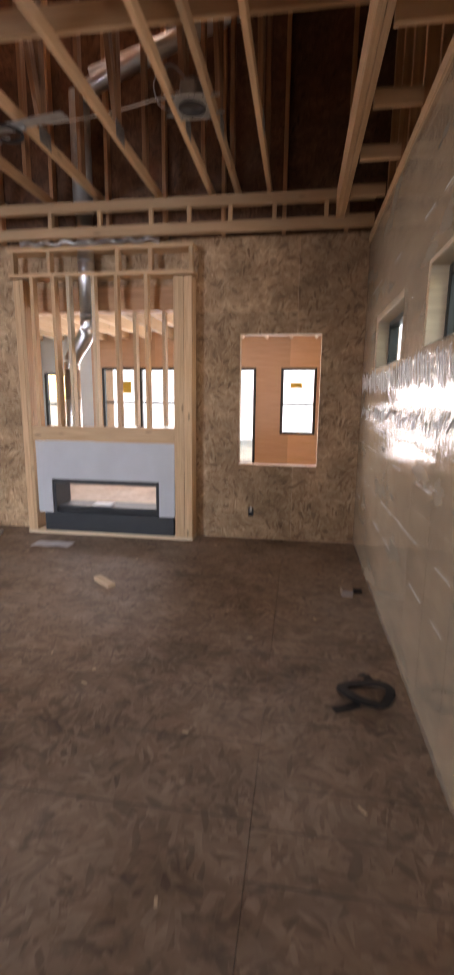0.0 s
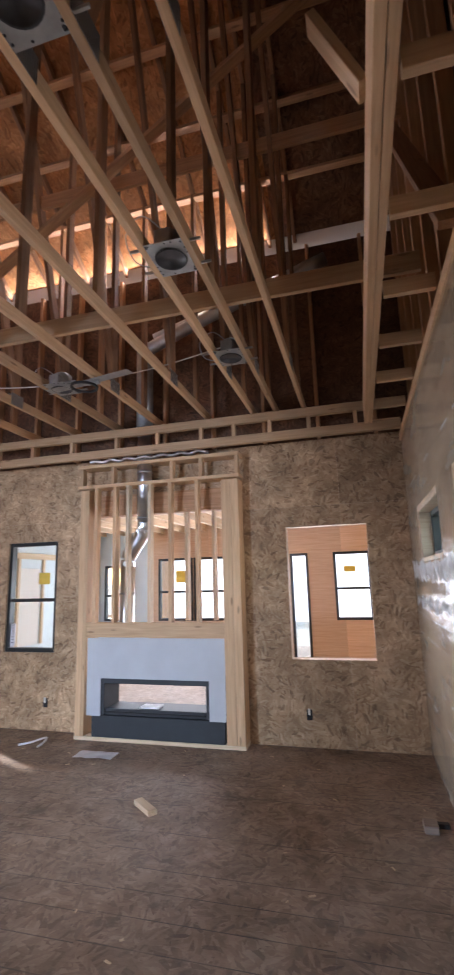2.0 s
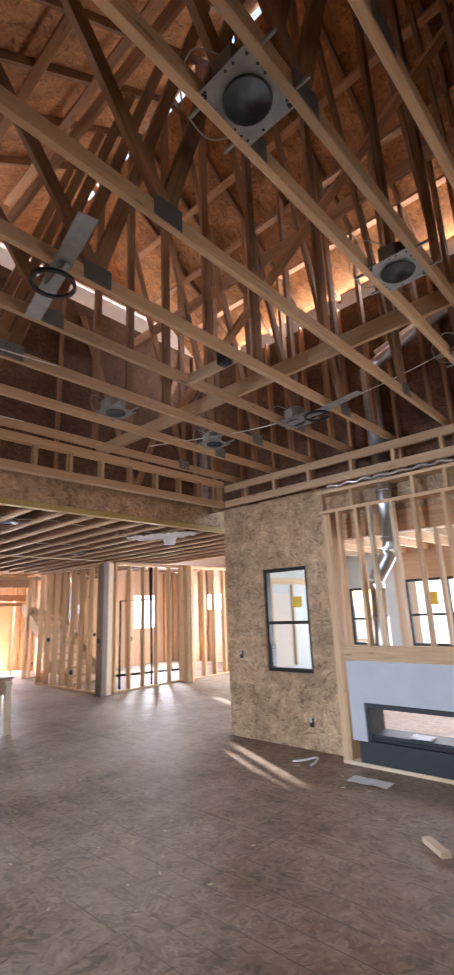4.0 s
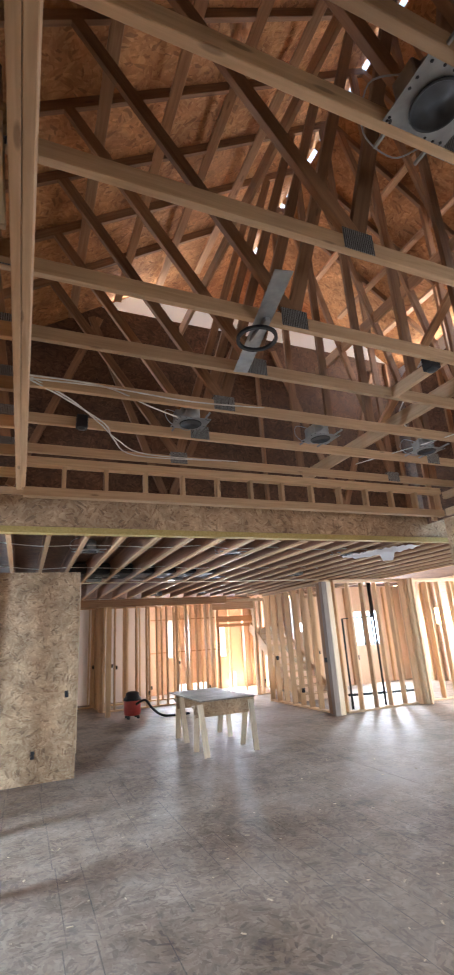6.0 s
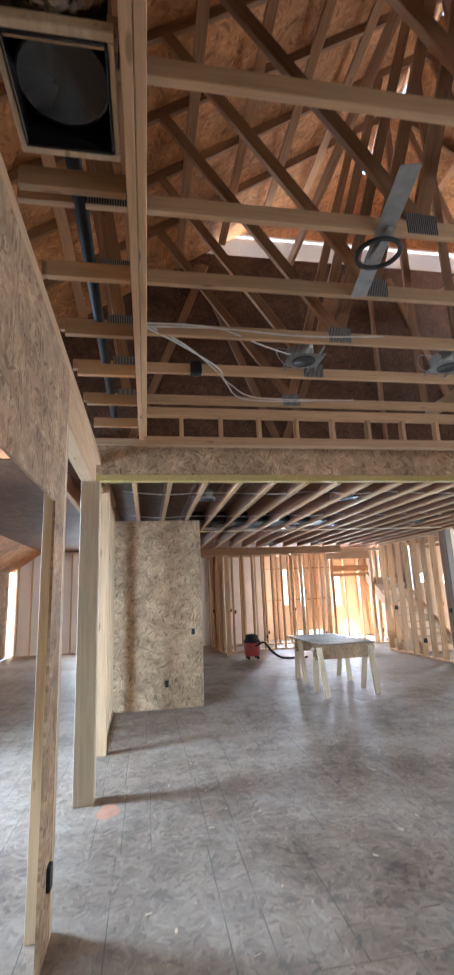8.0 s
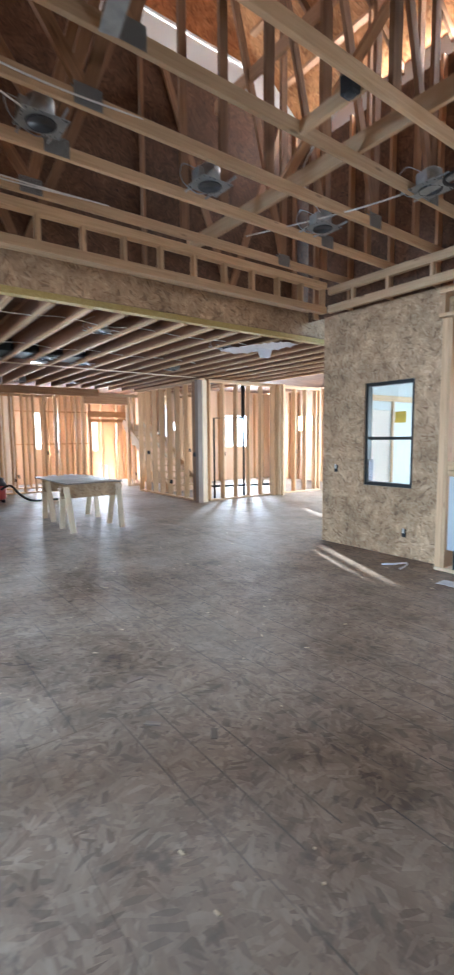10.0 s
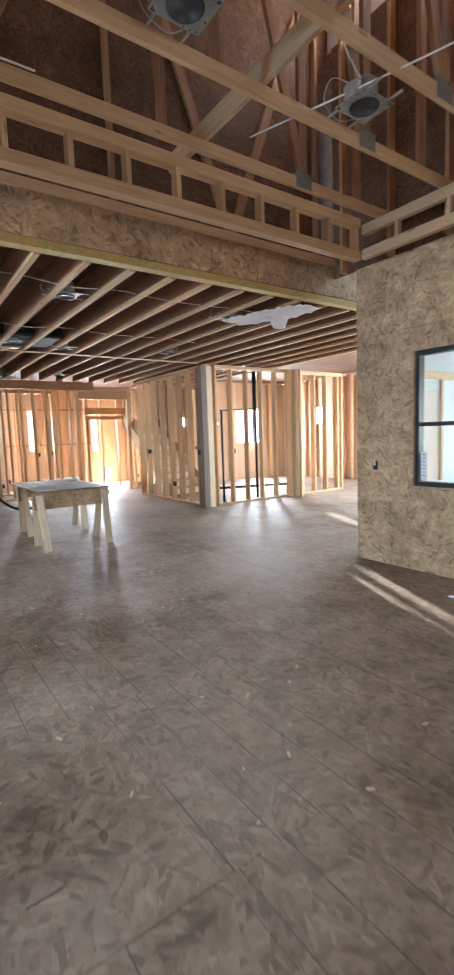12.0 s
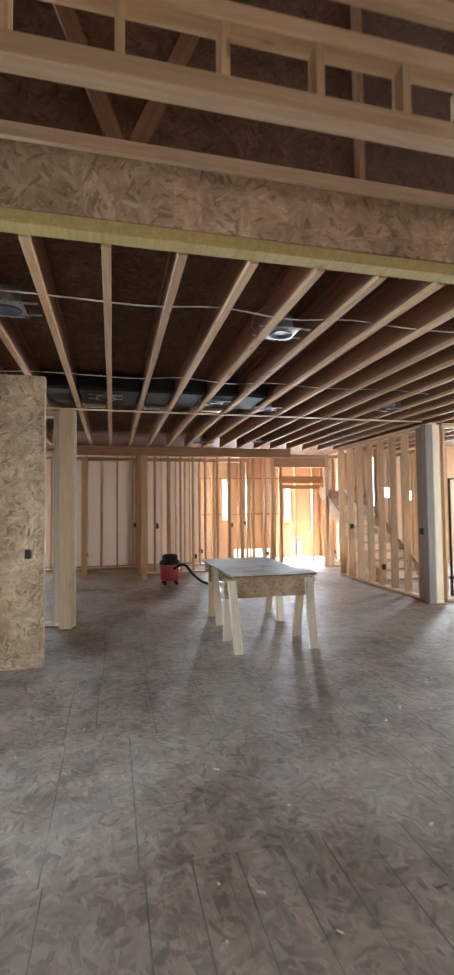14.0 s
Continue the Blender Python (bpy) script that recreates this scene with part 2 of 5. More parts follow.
def poly_film(name):
    """Clear vapour-barrier sheeting: mostly see-through, wrinkled and shiny."""
    m, N, L, P = nodes_of(name)
    tc = N.new("ShaderNodeTexCoord")
    mp = N.new("ShaderNodeMapping")
    mp.inputs["Scale"].default_value = (1, 1.2, 3.5)
    L.new(tc.outputs["Object"], mp.inputs[0])
    n = add(N, "ShaderNodeTexNoise", Scale=2.2, Detail=5.0, Distortion=0.8)
    L.new(mp.outputs[0], n.inputs["Vector"])
    mp2 = N.new("ShaderNodeMapping")
    mp2.inputs["Scale"].default_value = (1, 22, 7.0)
    mp2.inputs["Rotation"].default_value = (0.25, 0, 0)
    L.new(tc.outputs["Object"], mp2.inputs[0])
    n2 = add(N, "ShaderNodeTexNoise", Scale=1.6, Detail=3.0, Distortion=0.5)
    L.new(mp2.outputs[0], n2.inputs["Vector"])
    sep = N.new("ShaderNodeSeparateXYZ")
    L.new(tc.outputs["Object"], sep.inputs[0])
    # pleated bands above and below the taut middle, and taut horizontal creases
    bands = ramp(N, [(0.43, (0.05, 0.05, 0.05)), (0.46, (0.2, 0.2, 0.2)), (0.50, (0.2, 0.2, 0.2)), (0.515, (0.04, 0.04, 0.04)), (0.535, (0.04, 0.04, 0.04)), (0.55, (0.2, 0.2, 0.2)), (0.60, (0.2, 0.2, 0.2)), (0.62, (0.05, 0.05, 0.05))])
    L.new(math_node(N, L, "DIVIDE", sep.outputs[2], 3.0), bands.inputs[0])
    tilt = math_node(N, L, "MULTIPLY_ADD", n.outputs["Fac"], 0.03, sep.outputs[2])
    crease = math_node(N, L, "LESS_THAN", math_node(N, L, "PINGPONG", tilt, 0.083), 0.004)
    crease = math_node(N, L, "MULTIPLY", crease, math_node(N, L, "MULTIPLY", n2.outputs["Fac"], 0.5))
    h = math_node(N, L, "MULTIPLY", n2.outputs["Fac"], bands.outputs[0])
    h = math_node(N, L, "MULTIPLY_ADD", n.outputs["Fac"], 0.04, h)
    h = math_node(N, L, "ADD", h, crease)
    bump = add(N, "ShaderNodeBump", Strength=1.0, Distance=0.05)
    L.new(h, bump.inputs["Height"])
    gloss = add(N, "ShaderNodeBsdfGlossy", Roughness=0.08)
    L.new(bump.outputs[0], gloss.inputs["Normal"])
    clear = N.new("ShaderNodeBsdfTransparent")
    clear.inputs[0].default_value = (0.93, 0.92, 0.90, 1)
    fr = add(N, "ShaderNodeFresnel", IOR=1.5)
    L.new(bump.outputs[0], fr.inputs["Normal"])
    k = math_node(N, L, "MULTIPLY_ADD", fr.outputs[0], 0.48, 0.04)
    mix = N.new("ShaderNodeMixShader")
    haze = N.new("ShaderNodeBsdfDiffuse")
    haze.inputs[0].default_value = (0.88, 0.78, 0.62, 1)
    body = N.new("ShaderNodeMixShader")
    cloud = add(N, "ShaderNodeTexNoise", Scale=1.1, Detail=4.0, Roughness=0.6)
    L.new(mp.outputs[0], cloud.inputs["Vector"])
    L.new(math_node(N, L, "MULTIPLY_ADD", cloud.outputs["Fac"], 0.9, 0.02), body.inputs[0])
    L.new(clear.outputs[0], body.inputs[1]), L.new(haze.outputs[0], body.inputs[2])
    L.new(k, mix.inputs[0]), L.new(body.outputs[0], mix.inputs[1]), L.new(gloss.outputs[0], mix.inputs[2])
    L.new(mix.outputs[0], N["Material Output"].inputs[0])
    return m


def glass(name):
    m, N, L, P = nodes_of(name)
    clear = N.new("ShaderNodeBsdfTransparent")
    clear.inputs[0].default_value = (0.95, 0.98, 0.97, 1)
    gloss = add(N, "ShaderNodeBsdfGlossy", Roughness=0.02)
    mix = N.new("ShaderNodeMixShader")
    mix.inputs[0].default_value = 0.06
    L.new(clear.outputs[0], mix.inputs[1]), L.new(gloss.outputs[0], mix.inputs[2])
    L.new(mix.outputs[0], N["Material Output"].inputs[0])
    return m


def membrane(name, color, through_light=0.75):
    """White building wrap that lets daylight glow through."""
    m, N, L, P = nodes_of(name)
    d = N.new("ShaderNodeBsdfDiffuse")
    t = N.new("ShaderNodeBsdfTranslucent")
    d.inputs[0].default_value = t.inputs[0].default_value = (*color, 1)
    mix = N.new("ShaderNodeMixShader")
    mix.inputs[0].default_value = through_light
    L.new(d.outputs[0], mix.inputs[1]), L.new(t.outputs[0], mix.inputs[2])
    L.new(mix.outputs[0], N["Material Output"].inputs[0])
    return m


# red-brown attic and deck board, darkened further to carry the shade up there
OSB_SHADE = dict(dark=(0.095, 0.042, 0.022), mid=(0.155, 0.074, 0.038), light=(0.225, 0.118, 0.064))
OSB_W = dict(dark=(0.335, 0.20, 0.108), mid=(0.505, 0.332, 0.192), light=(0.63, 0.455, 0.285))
M_FLOOR = osb("floor_osb", "xy", (0.158, 0.096, 0.063), (0.28, 0.194, 0.132), (0.378, 0.285, 0.208), rough=0.6, lines=True, size=1.3)
M_OSB_X = osb("osb_facing_x", "yz", **OSB_W, size=1.4)
M_OSB_Y = osb("osb_facing_y", "xz", **OSB_W, size=1.4)
M_ROOF = osb("roof_osb", "xy", (0.42, 0.175, 0.06), (0.57, 0.265, 0.10), (0.70, 0.37, 0.16), size=1.4)
M_END_ROOF = osb("end_bay_roof_osb", "xy", (0.15, 0.07, 0.035), (0.27, 0.13, 0.065), (0.37, 0.20, 0.11), size=1.4)
M_DECK_SHADE = osb("shaded_deck_osb", "xy", **OSB_SHADE, size=1.5)
M_ATTIC_X = osb("shaded_attic_osb_x", "yz", **OSB_SHADE, size=1.5)
M_ATTIC_Y = osb("shaded_attic_osb_y", "xz", **OSB_SHADE, size=1.5)
M_WOOD = wood("fir_lumber", (0.49, 0.305, 0.163), (0.65, 0.44, 0.255))
M_WOOD_RED = wood("red_fir", (0.38, 0.19, 0.09), (0.58, 0.33, 0.17))
# lumber with the attic's backlit shade put into its colour
M_SHADED_LUMBER = wood("shaded_brown_lumber", (0.22, 0.105, 0.05), (0.37, 0.20, 0.10))
M_WOOD_PALE = wood("pale_pine", (0.56, 0.42, 0.27), (0.74, 0.60, 0.42))
# dark brown that puts shade on the joist sides
M_JOIST_SHADE = wood("shaded_joist_side", (0.20, 0.085, 0.040), (0.32, 0.15, 0.075), knots=False)
M_FLANGE = wood("joist_flange_lumber", (0.42, 0.235, 0.115), (0.60, 0.37, 0.19))
M_LVL = wood("yellow_lvl", (0.40, 0.28, 0.08), (0.55, 0.41, 0.15), knots=False)
M_PLY = wood("plywood", (0.62, 0.405, 0.26), (0.76, 0.55, 0.39), knots=False)
M_GREY_WOOD = wood("dark_grey_wood", (0.16, 0.12, 0.10), (0.27, 0.21, 0.17))
M_STEEL = plain("galvanised_steel", (0.38, 0.39, 0.385), 0.48, 0.75, 14, 0.18)
M_PLATE = plain("punched_plate_steel", (0.34, 0.34, 0.335), 0.5, 0.6, 14, 0.15)
pn, pl = M_PLATE.node_tree.nodes, M_PLATE.node_tree.links
slots = add(pn, "ShaderNodeTexWave", Scale=26.0, Distortion=0.0)
slots.bands_direction = "Y"
pc = pn.new("ShaderNodeTexCoord")
pl.new(pc.outputs["Object"], slots.inputs["Vector"])
slot_dark = ramp(pn, [(0.45, (0.09, 0.08, 0.07)), (0.6, (0.36, 0.36, 0.35))])
pl.new(slots.outputs["Fac"], slot_dark.inputs[0]), pl.new(slot_dark.outputs[0], pn["Principled BSDF"].inputs["Base Color"])
M_DUCT = plain("duct_metal", (0.62, 0.63, 0.64), 0.28, 1.0, 6, 0.1)
M_BLACK = plain("black_plastic", (0.010, 0.010, 0.012), 0.6)
M_GLOSSBLACK = plain("glossy_black_plastic", (0.014, 0.014, 0.016), 0.13, 0, 5)
M_FOIL = plain("crinkled_foil", (0.74, 0.73, 0.72), 0.24, 1.0, 22, 0.3)
M_FOIL.node_tree.nodes["Bump"].inputs["Strength"].default_value = 0.9
M_FOIL.node_tree.nodes["Bump"].inputs["Distance"].default_value = 0.03
M_FIREBOX = plain("black_firebox_steel", (0.02, 0.024, 0.03), 0.6, 0.0)
M_BOARD = plain("grey_cement_board", (0.52, 0.54, 0.57), 0.7, 0.0, 5, 0.04)
M_FRAME = plain("black_window_frame", (0.015, 0.018, 0.02), 0.35)
M_WRAP = membrane("white_wrap", (0.88, 0.86, 0.84))
M_WHITE = membrane("white_poly", (0.80, 0.75, 0.73), 0.11)
M_BLUEWRAP = plain("pale_blue_wrap", (0.62, 0.72, 0.78), 0.6, 0, 3, 0.06)
M_BATT = plain("wall_insulation", (0.70, 0.54, 0.36), 0.8, 0, 2.5, 0.25)
M_FILM = poly_film("clear_film")
# opaque pale colour that imitates glints on the clear film's folds
M_FOLD_GLINT = plain("fold_glint_film", (0.78, 0.77, 0.74), 0.18, 0.0, 30, 0.1)
M_GLASS = glass("window_glass")
M_YELLOW = plain("yellow_label", (0.72, 0.50, 0.06), 0.6)
M_PAPER = plain("white_paper", (0.72, 0.73, 0.76), 0.6)
M_RED = plain("red_plastic", (0.42, 0.05, 0.04), 0.4)
M_CABLE = plain("white_cable", (0.70, 0.68, 0.62), 0.5)
M_ORANGE = plain("orange_paint", (0.46, 0.22, 0.13), 0.8)
M_GROUND = plain("dry_ground", (0.36, 0.33, 0.28), 0.95, 0, 0.7, 0.2)
M_CAN = plain("can_interior", (0.045, 0.045, 0.048), 0.5, 0.3, 20, 0.3)
M_GREYBOX = plain("grey_enamel", (0.36, 0.38, 0.40), 0.45)

# ---- building helpers ----
WORLD = {}


def thing(name, label="", category="", loc=(0, 0, 0), group="", kind=""):
    ob = new(name)
    ob.empty_display_size = 0.1
    ob.matrix_basis = Matrix.Translation(loc)
    WORLD[ob] = ob.matrix_basis.copy()
    return tagged(ob, label, category, group, kind)


def link(name, mesh, mat, parent=None, world=None, label=""):
    if mat and not mesh.materials:
        mesh.materials.append(mat)
    ob = new(name, mesh)
    world = world or Matrix.Identity(4)
    ob.matrix_basis = world
    WORLD[ob] = world.copy()
    if parent:
        ob.parent = parent
        ob.matrix_parent_inverse = WORLD[parent].inverted()
    if label:
        ob["label"] = label
    return ob


def to_mesh(bm, name, smooth=False):
    me = bpy.data.meshes.new(name)
    bmesh.ops.recalc_face_normals(bm, faces=bm.faces)
    bm.to_mesh(me)
    bm.free()
    if smooth:
        for p in me.polygons:
            p.use_smooth = True
    return me


def part(name, bm, mat, parent, label="", world=None, smooth=False):
    return link(name, to_mesh(bm, name, smooth), mat, parent, world, label)


def box_into(bm, x0, x1, y0, y1, z0, z1):
    v = [bm.verts.new(c) for c in ((x0, y0, z0), (x1, y0, z0), (x1, y1, z0), (x0, y1, z0), (x0, y0, z1), (x1, y0, z1), (x1, y1, z1), (x0, y1, z1))]
    for f in ((0, 3, 2, 1), (4, 5, 6, 7), (0, 1, 5, 4), (1, 2, 6, 5), (2, 3, 7, 6), (3, 0, 4, 7)):
        bm.faces.new([v[i] for i in f])


def box(name, x0, x1, y0, y1, z0, z1, mat, parent=None, label="", ch=0.003):
    bm = bmesh.new()
    c = ((x0 + x1) / 2, (y0 + y1) / 2, (z0 + z1) / 2)
    box_into(bm, x0 - c[0], x1 - c[0], y0 - c[1], y1 - c[1], z0 - c[2], z1 - c[2])
    if ch:
        bmesh.ops.bevel(bm, geom=bm.edges, offset=ch, segments=1, affect="EDGES")
    return part(name, bm, mat, parent, label, Matrix.Translation(c))


STICKS = {}


def stick_mesh(length, w, h, mat):
    """A sawn board along x with eased edges; alike boards share one mesh."""
    key = (round(length, 3), w, h, mat.name)
    if key not in STICKS:
        bm = bmesh.new()
        e = 0.003
        ring = [(-w / 2 + e, -h / 2), (w / 2 - e, -h / 2), (w / 2, -h / 2 + e), (w / 2, h / 2 - e), (w / 2 - e, h / 2), (-w / 2 + e, h / 2), (-w / 2, h / 2 - e), (-w / 2, -h / 2 + e)]
        a = [bm.verts.new((-length / 2, y, z)) for y, z in ring]
        b = [bm.verts.new((length / 2, y, z)) for y, z in ring]
        bm.faces.new(a), bm.faces.new(b[::-1])
        for i in range(8):
            bm.faces.new((a[i], b[i], b[(i + 1) % 8], a[(i + 1) % 8]))
        me = to_mesh(bm, "board")
        me.materials.append(mat)
        STICKS[key] = me
    return STICKS[key]


def stick(name, a, b, w, h, mat, parent=None, label="", up=(0, 0, 1)):
    """A board of section w (across) by h (along up) between the midpoints of its two ends."""
    a, b = Vector(a), Vector(b)
    x = (b - a).normalized()
    z = Vector(up) - x * x.dot(Vector(up))
    if z.length < 1e-4:
        z = Vector((0, 1, 0)) - x * x.y
    z.normalize()
    y = z.cross(x)
    m = Matrix((x, y, z)).transposed().to_4x4()
    m.translation = (a + b) / 2
    return link(name, stick_mesh((b - a).length, w, h, mat), mat, parent, m, label)


def stud(x, y, z0, z1, parent, along="x", mat=None, name="stud", w=0.038, d=0.089):
    """A vertical stud in a wall that runs along x or y."""
    return stick(name, (x, y, z0), (x, y, z1), w, d, mat or M_WOOD, parent, up=(0, 1, 0) if along == "x" else (1, 0, 0))


def sheets(name, plane, at, thick, u0, u1, v0, v1, holes, mat, parent, pu=1.22, pv=2.44, gap=0.003, jitter=0.0):
    """Board panels in the plane x = at, y = at or z = at, laid in a grid with joints, with rectangular holes cut out."""
    rng = random.Random(name + str(at))
    us = [u0 + i * pu for i in range(int((u1 - u0) / pu) + 1) if u0 + i * pu < u1 - 0.05] + [u1]
    for i in range(len(us) - 1):
        shift = (i % 2) * jitter
        vs = sorted({v0, v1, *[v for v in (v0 + shift + k * pv for k in range(0, 40)) if v0 + 0.05 < v < v1 - 0.05]})
        for j in range(len(vs) - 1):
            a0, a1, b0, b1 = us[i] + gap / 2, us[i + 1] - gap / 2, vs[j] + gap / 2, vs[j + 1] - gap / 2
            gu = sorted({a0, a1, *[h for q in holes for h in q[:2] if a0 < h < a1]})
            gv = sorted({b0, b1, *[h for q in holes for h in q[2:] if b0 < h < b1]})
            bm = bmesh.new()
            o = at + rng.uniform(-0.0008, 0.0008)
            for m_ in range(len(gu) - 1):
                for n_ in range(len(gv) - 1):
                    cu, cv = (gu[m_] + gu[m_ + 1]) / 2, (gv[n_] + gv[n_ + 1]) / 2
                    if any(q[0] < cu < q[1] and q[2] < cv < q[3] for q in holes):
                        continue
                    r = (gu[m_], gu[m_ + 1], gv[n_], gv[n_ + 1])
                    if plane == "x":
                        box_into(bm, o, o + thick, *r)
                    elif plane == "y":
                        box_into(bm, r[0], r[1], o, o + thick, r[2], r[3])
                    else:
                        box_into(bm, *r, o, o + thick)
            if bm.faces:
                bmesh.ops.remove_doubles(bm, verts=bm.verts, dist=1e-5)
                seen_faces = {}
                for f in list(bm.faces):
                    key = frozenset(f.verts)
                    seen_faces.setdefault(key, []).append(f)
                bmesh.ops.delete(bm, geom=[f for fs in seen_faces.values() if len(fs) > 1 for f in fs], context="FACES_ONLY")
                part(name, bm, mat, parent)
            else:
                bm.free()


def tube(name, points, radius, mat, parent=None, label="", sides=8, smooth_path=True):
    """A round cable or pipe along a path, as a mesh."""
    pts = [Vector(p) for p in points]
    if smooth_path and len(pts) > 2:
        out = []
        for i in range(len(pts) - 1):
            p0, p1, p2, p3 = pts[max(i - 1, 0)], pts[i], pts[i + 1], pts[min(i + 2, len(pts) - 1)]
            for k in range(6):
                t = k / 6
                out.append(0.5 * ((2 * p1) + (p2 - p0) * t + (2 * p0 - 5 * p1 + 4 * p2 - p3) * t * t + (3 * p1 - p0 - 3 * p2 + p3) * t ** 3))
        pts = out + [pts[-1]]
    bm = bmesh.new()
    rings = []
    for i, p in enumerate(pts):
        d = (pts[min(i + 1, len(pts) - 1)] - pts[max(i - 1, 0)]).normalized()
        a = d.cross(Vector((0, 0, 1)) if abs(d.z) < 0.95 else Vector((1, 0, 0))).normalized()
        b = d.cross(a)
        rings.append([bm.verts.new(p + radius * (math.cos(k * 2 * math.pi / sides) * a + math.sin(k * 2 * math.pi / sides) * b)) for k in range(sides)])
    for r0, r1 in zip(rings, rings[1:]):
        for k in range(sides):
            bm.faces.new((r0[k], r0[(k + 1) % sides], r1[(k + 1) % sides], r1[k]))
    bm.faces.new(rings[0]), bm.faces.new(rings[-1])
    return part(name, bm, mat, parent, label, smooth=True)


def lathe(name, profile, mat, parent, world, label="", sides=24):
    """A turned shape: (radius, height) pairs about its own z."""
    bm = bmesh.new()
    rings = [[bm.verts.new((r * math.cos(k * 2 * math.pi / sides), r * math.sin(k * 2 * math.pi / sides), z)) for k in range(sides)] for r, z in profile]
    for r0, r1 in zip(rings, rings[1:]):
        for k in range(sides):
            bm.faces.new((r0[k], r0[(k + 1) % sides], r1[(k + 1) % sides], r1[k]))
    if profile[0][0] > 1e-4:
        bm.faces.new(rings[0])
    if profile[-1][0] > 1e-4:
        bm.faces.new(rings[-1])
    return part(name, bm, mat, parent, label, world, smooth=True)


def window(name, axis, at, u0, u1, v0, v1, parent=None, rail=True, depth=0.09, sticker=None):
    """A black-framed window in the plane axis = at, with a meeting rail and panes. Returns it."""
    w = thing(name, "black-framed window with clear panes", "window", kind="structure")

    def bar(n, a0, a1, b0, b1, mat=M_FRAME, d0=0.0, d1=depth):
        if axis == "y":
            return box(n, a0, a1, at + d0, at + d1, b0, b1, mat, w, ch=0.004 if mat is M_FRAME else 0)
        return box(n, at + d0, at + d1, a0, a1, b0, b1, mat, w, ch=0.004 if mat is M_FRAME else 0)

    f = 0.045
    bar("window_frame", u0, u0 + f, v0, v1), bar("window_frame", u1 - f, u1, v0, v1)
    bar("window_frame", u0 + f, u1 - f, v0, v0 + f), bar("window_frame", u0 + f, u1 - f, v1 - f, v1)
    mid = (v0 + v1) / 2 - 0.05
    spans = [(v0 + f, mid - 0.02), (mid + 0.02, v1 - f)] if rail else [(v0 + f, v1 - f)]
    if rail:
        bar("meeting_rail", u0 + f, u1 - f, mid - 0.02, mid + 0.02, d0=0.01, d1=depth - 0.01)
    for b0, b1 in spans:
        p = bar("pane", u0 + f, u1 - f, b0, b1, M_GLASS, depth / 2 - 0.003, depth / 2 + 0.003)
        p.visible_shadow = False
    if sticker:
        su, sv, sw, sh = sticker
        bar("sticker", su - sw / 2, su + sw / 2, sv - sh / 2, sv + sh / 2, M_YELLOW, depth / 2 - 0.007, depth / 2 - 0.0045)
    return w

# ---- large structure ----
NY, EX, SY, BX = 5.335, 0.735, -0.68, -5.2      # north, east and south faces of the great room; beam face
CEIL = 2.91                                      # underside of the kitchen joists

ground = link("ground", to_mesh((lambda b: (box_into(b, -400, 400, -400, 400, -0.9, -0.6), b)[1])(bmesh.new()), "ground"), M_GROUND)
tagged(ground, "dry pale ground outside the house", "ground", kind="structure")

sky_m, SN, SL, SP = nodes_of("pale_sky")
glow = add(SN, "ShaderNodeEmission", Strength=0.9)
glow.inputs[0].default_value = (0.80, 0.90, 1.0, 1)
SL.new(glow.outputs[0], SN["Material Output"].inputs[0])
tagged(box("backdrop", -11.0, 9.0, 26.0, 26.1, -0.6, 12.0, sky_m, None, ch=0), "pale bright sky beyond the windows", "sky", kind="structure")
far_m, FN, FL, FP = nodes_of("bright_haze")
far_glow = add(FN, "ShaderNodeEmission", Strength=3.2)
far_glow.inputs[0].default_value = (0.72, 0.88, 1.0, 1)
FL.new(far_glow.outputs[0], FN["Material Output"].inputs[0])
tagged(box("backdrop_west", -70.1, -70.0, -10.0, 60.0, -0.6, 7.0, far_m, None, ch=0), "bright hazy distance beyond the far openings", "sky", kind="structure")
floor = thing("floor", "dusty brown strand board subfloor with chalk lines", "floor", kind="structure")
box("subfloor_base", -17.2, 0.95, -4.4, 12.6, -0.3, -0.022, M_GREY_WOOD, floor, ch=0)
sheets("osb_panel", "z", -0.02, 0.02, -17.1, 0.9, -4.3, 12.5, [], M_FLOOR, floor, pu=2.44, pv=1.22, gap=0.0016)

# north wall with the pass-through, the window and the opening over the fireplace
PASS = (-0.545, 0.305, 0.84, 2.22)
WIN = (-4.12, -3.40, 0.872, 2.205)
FIRE = (-2.9, -1.13, 0.02, 2.47)
wall_north = thing("wall_north", "strand board sheathed partition with window, fireplace and pass-through openings", "wall", kind="structure")
sheets("osb_panel", "y", NY, 0.014, -4.83, EX, 0, 3.18, [PASS, WIN, FIRE], M_OSB_Y, wall_north, pu=1.22)
sheets("back_panel", "y", NY + 0.14, 0.014, -4.83, EX + 0.2, 0, 3.1, [PASS, WIN, FIRE], M_PLY, wall_north, pu=1.22, gap=0.0)
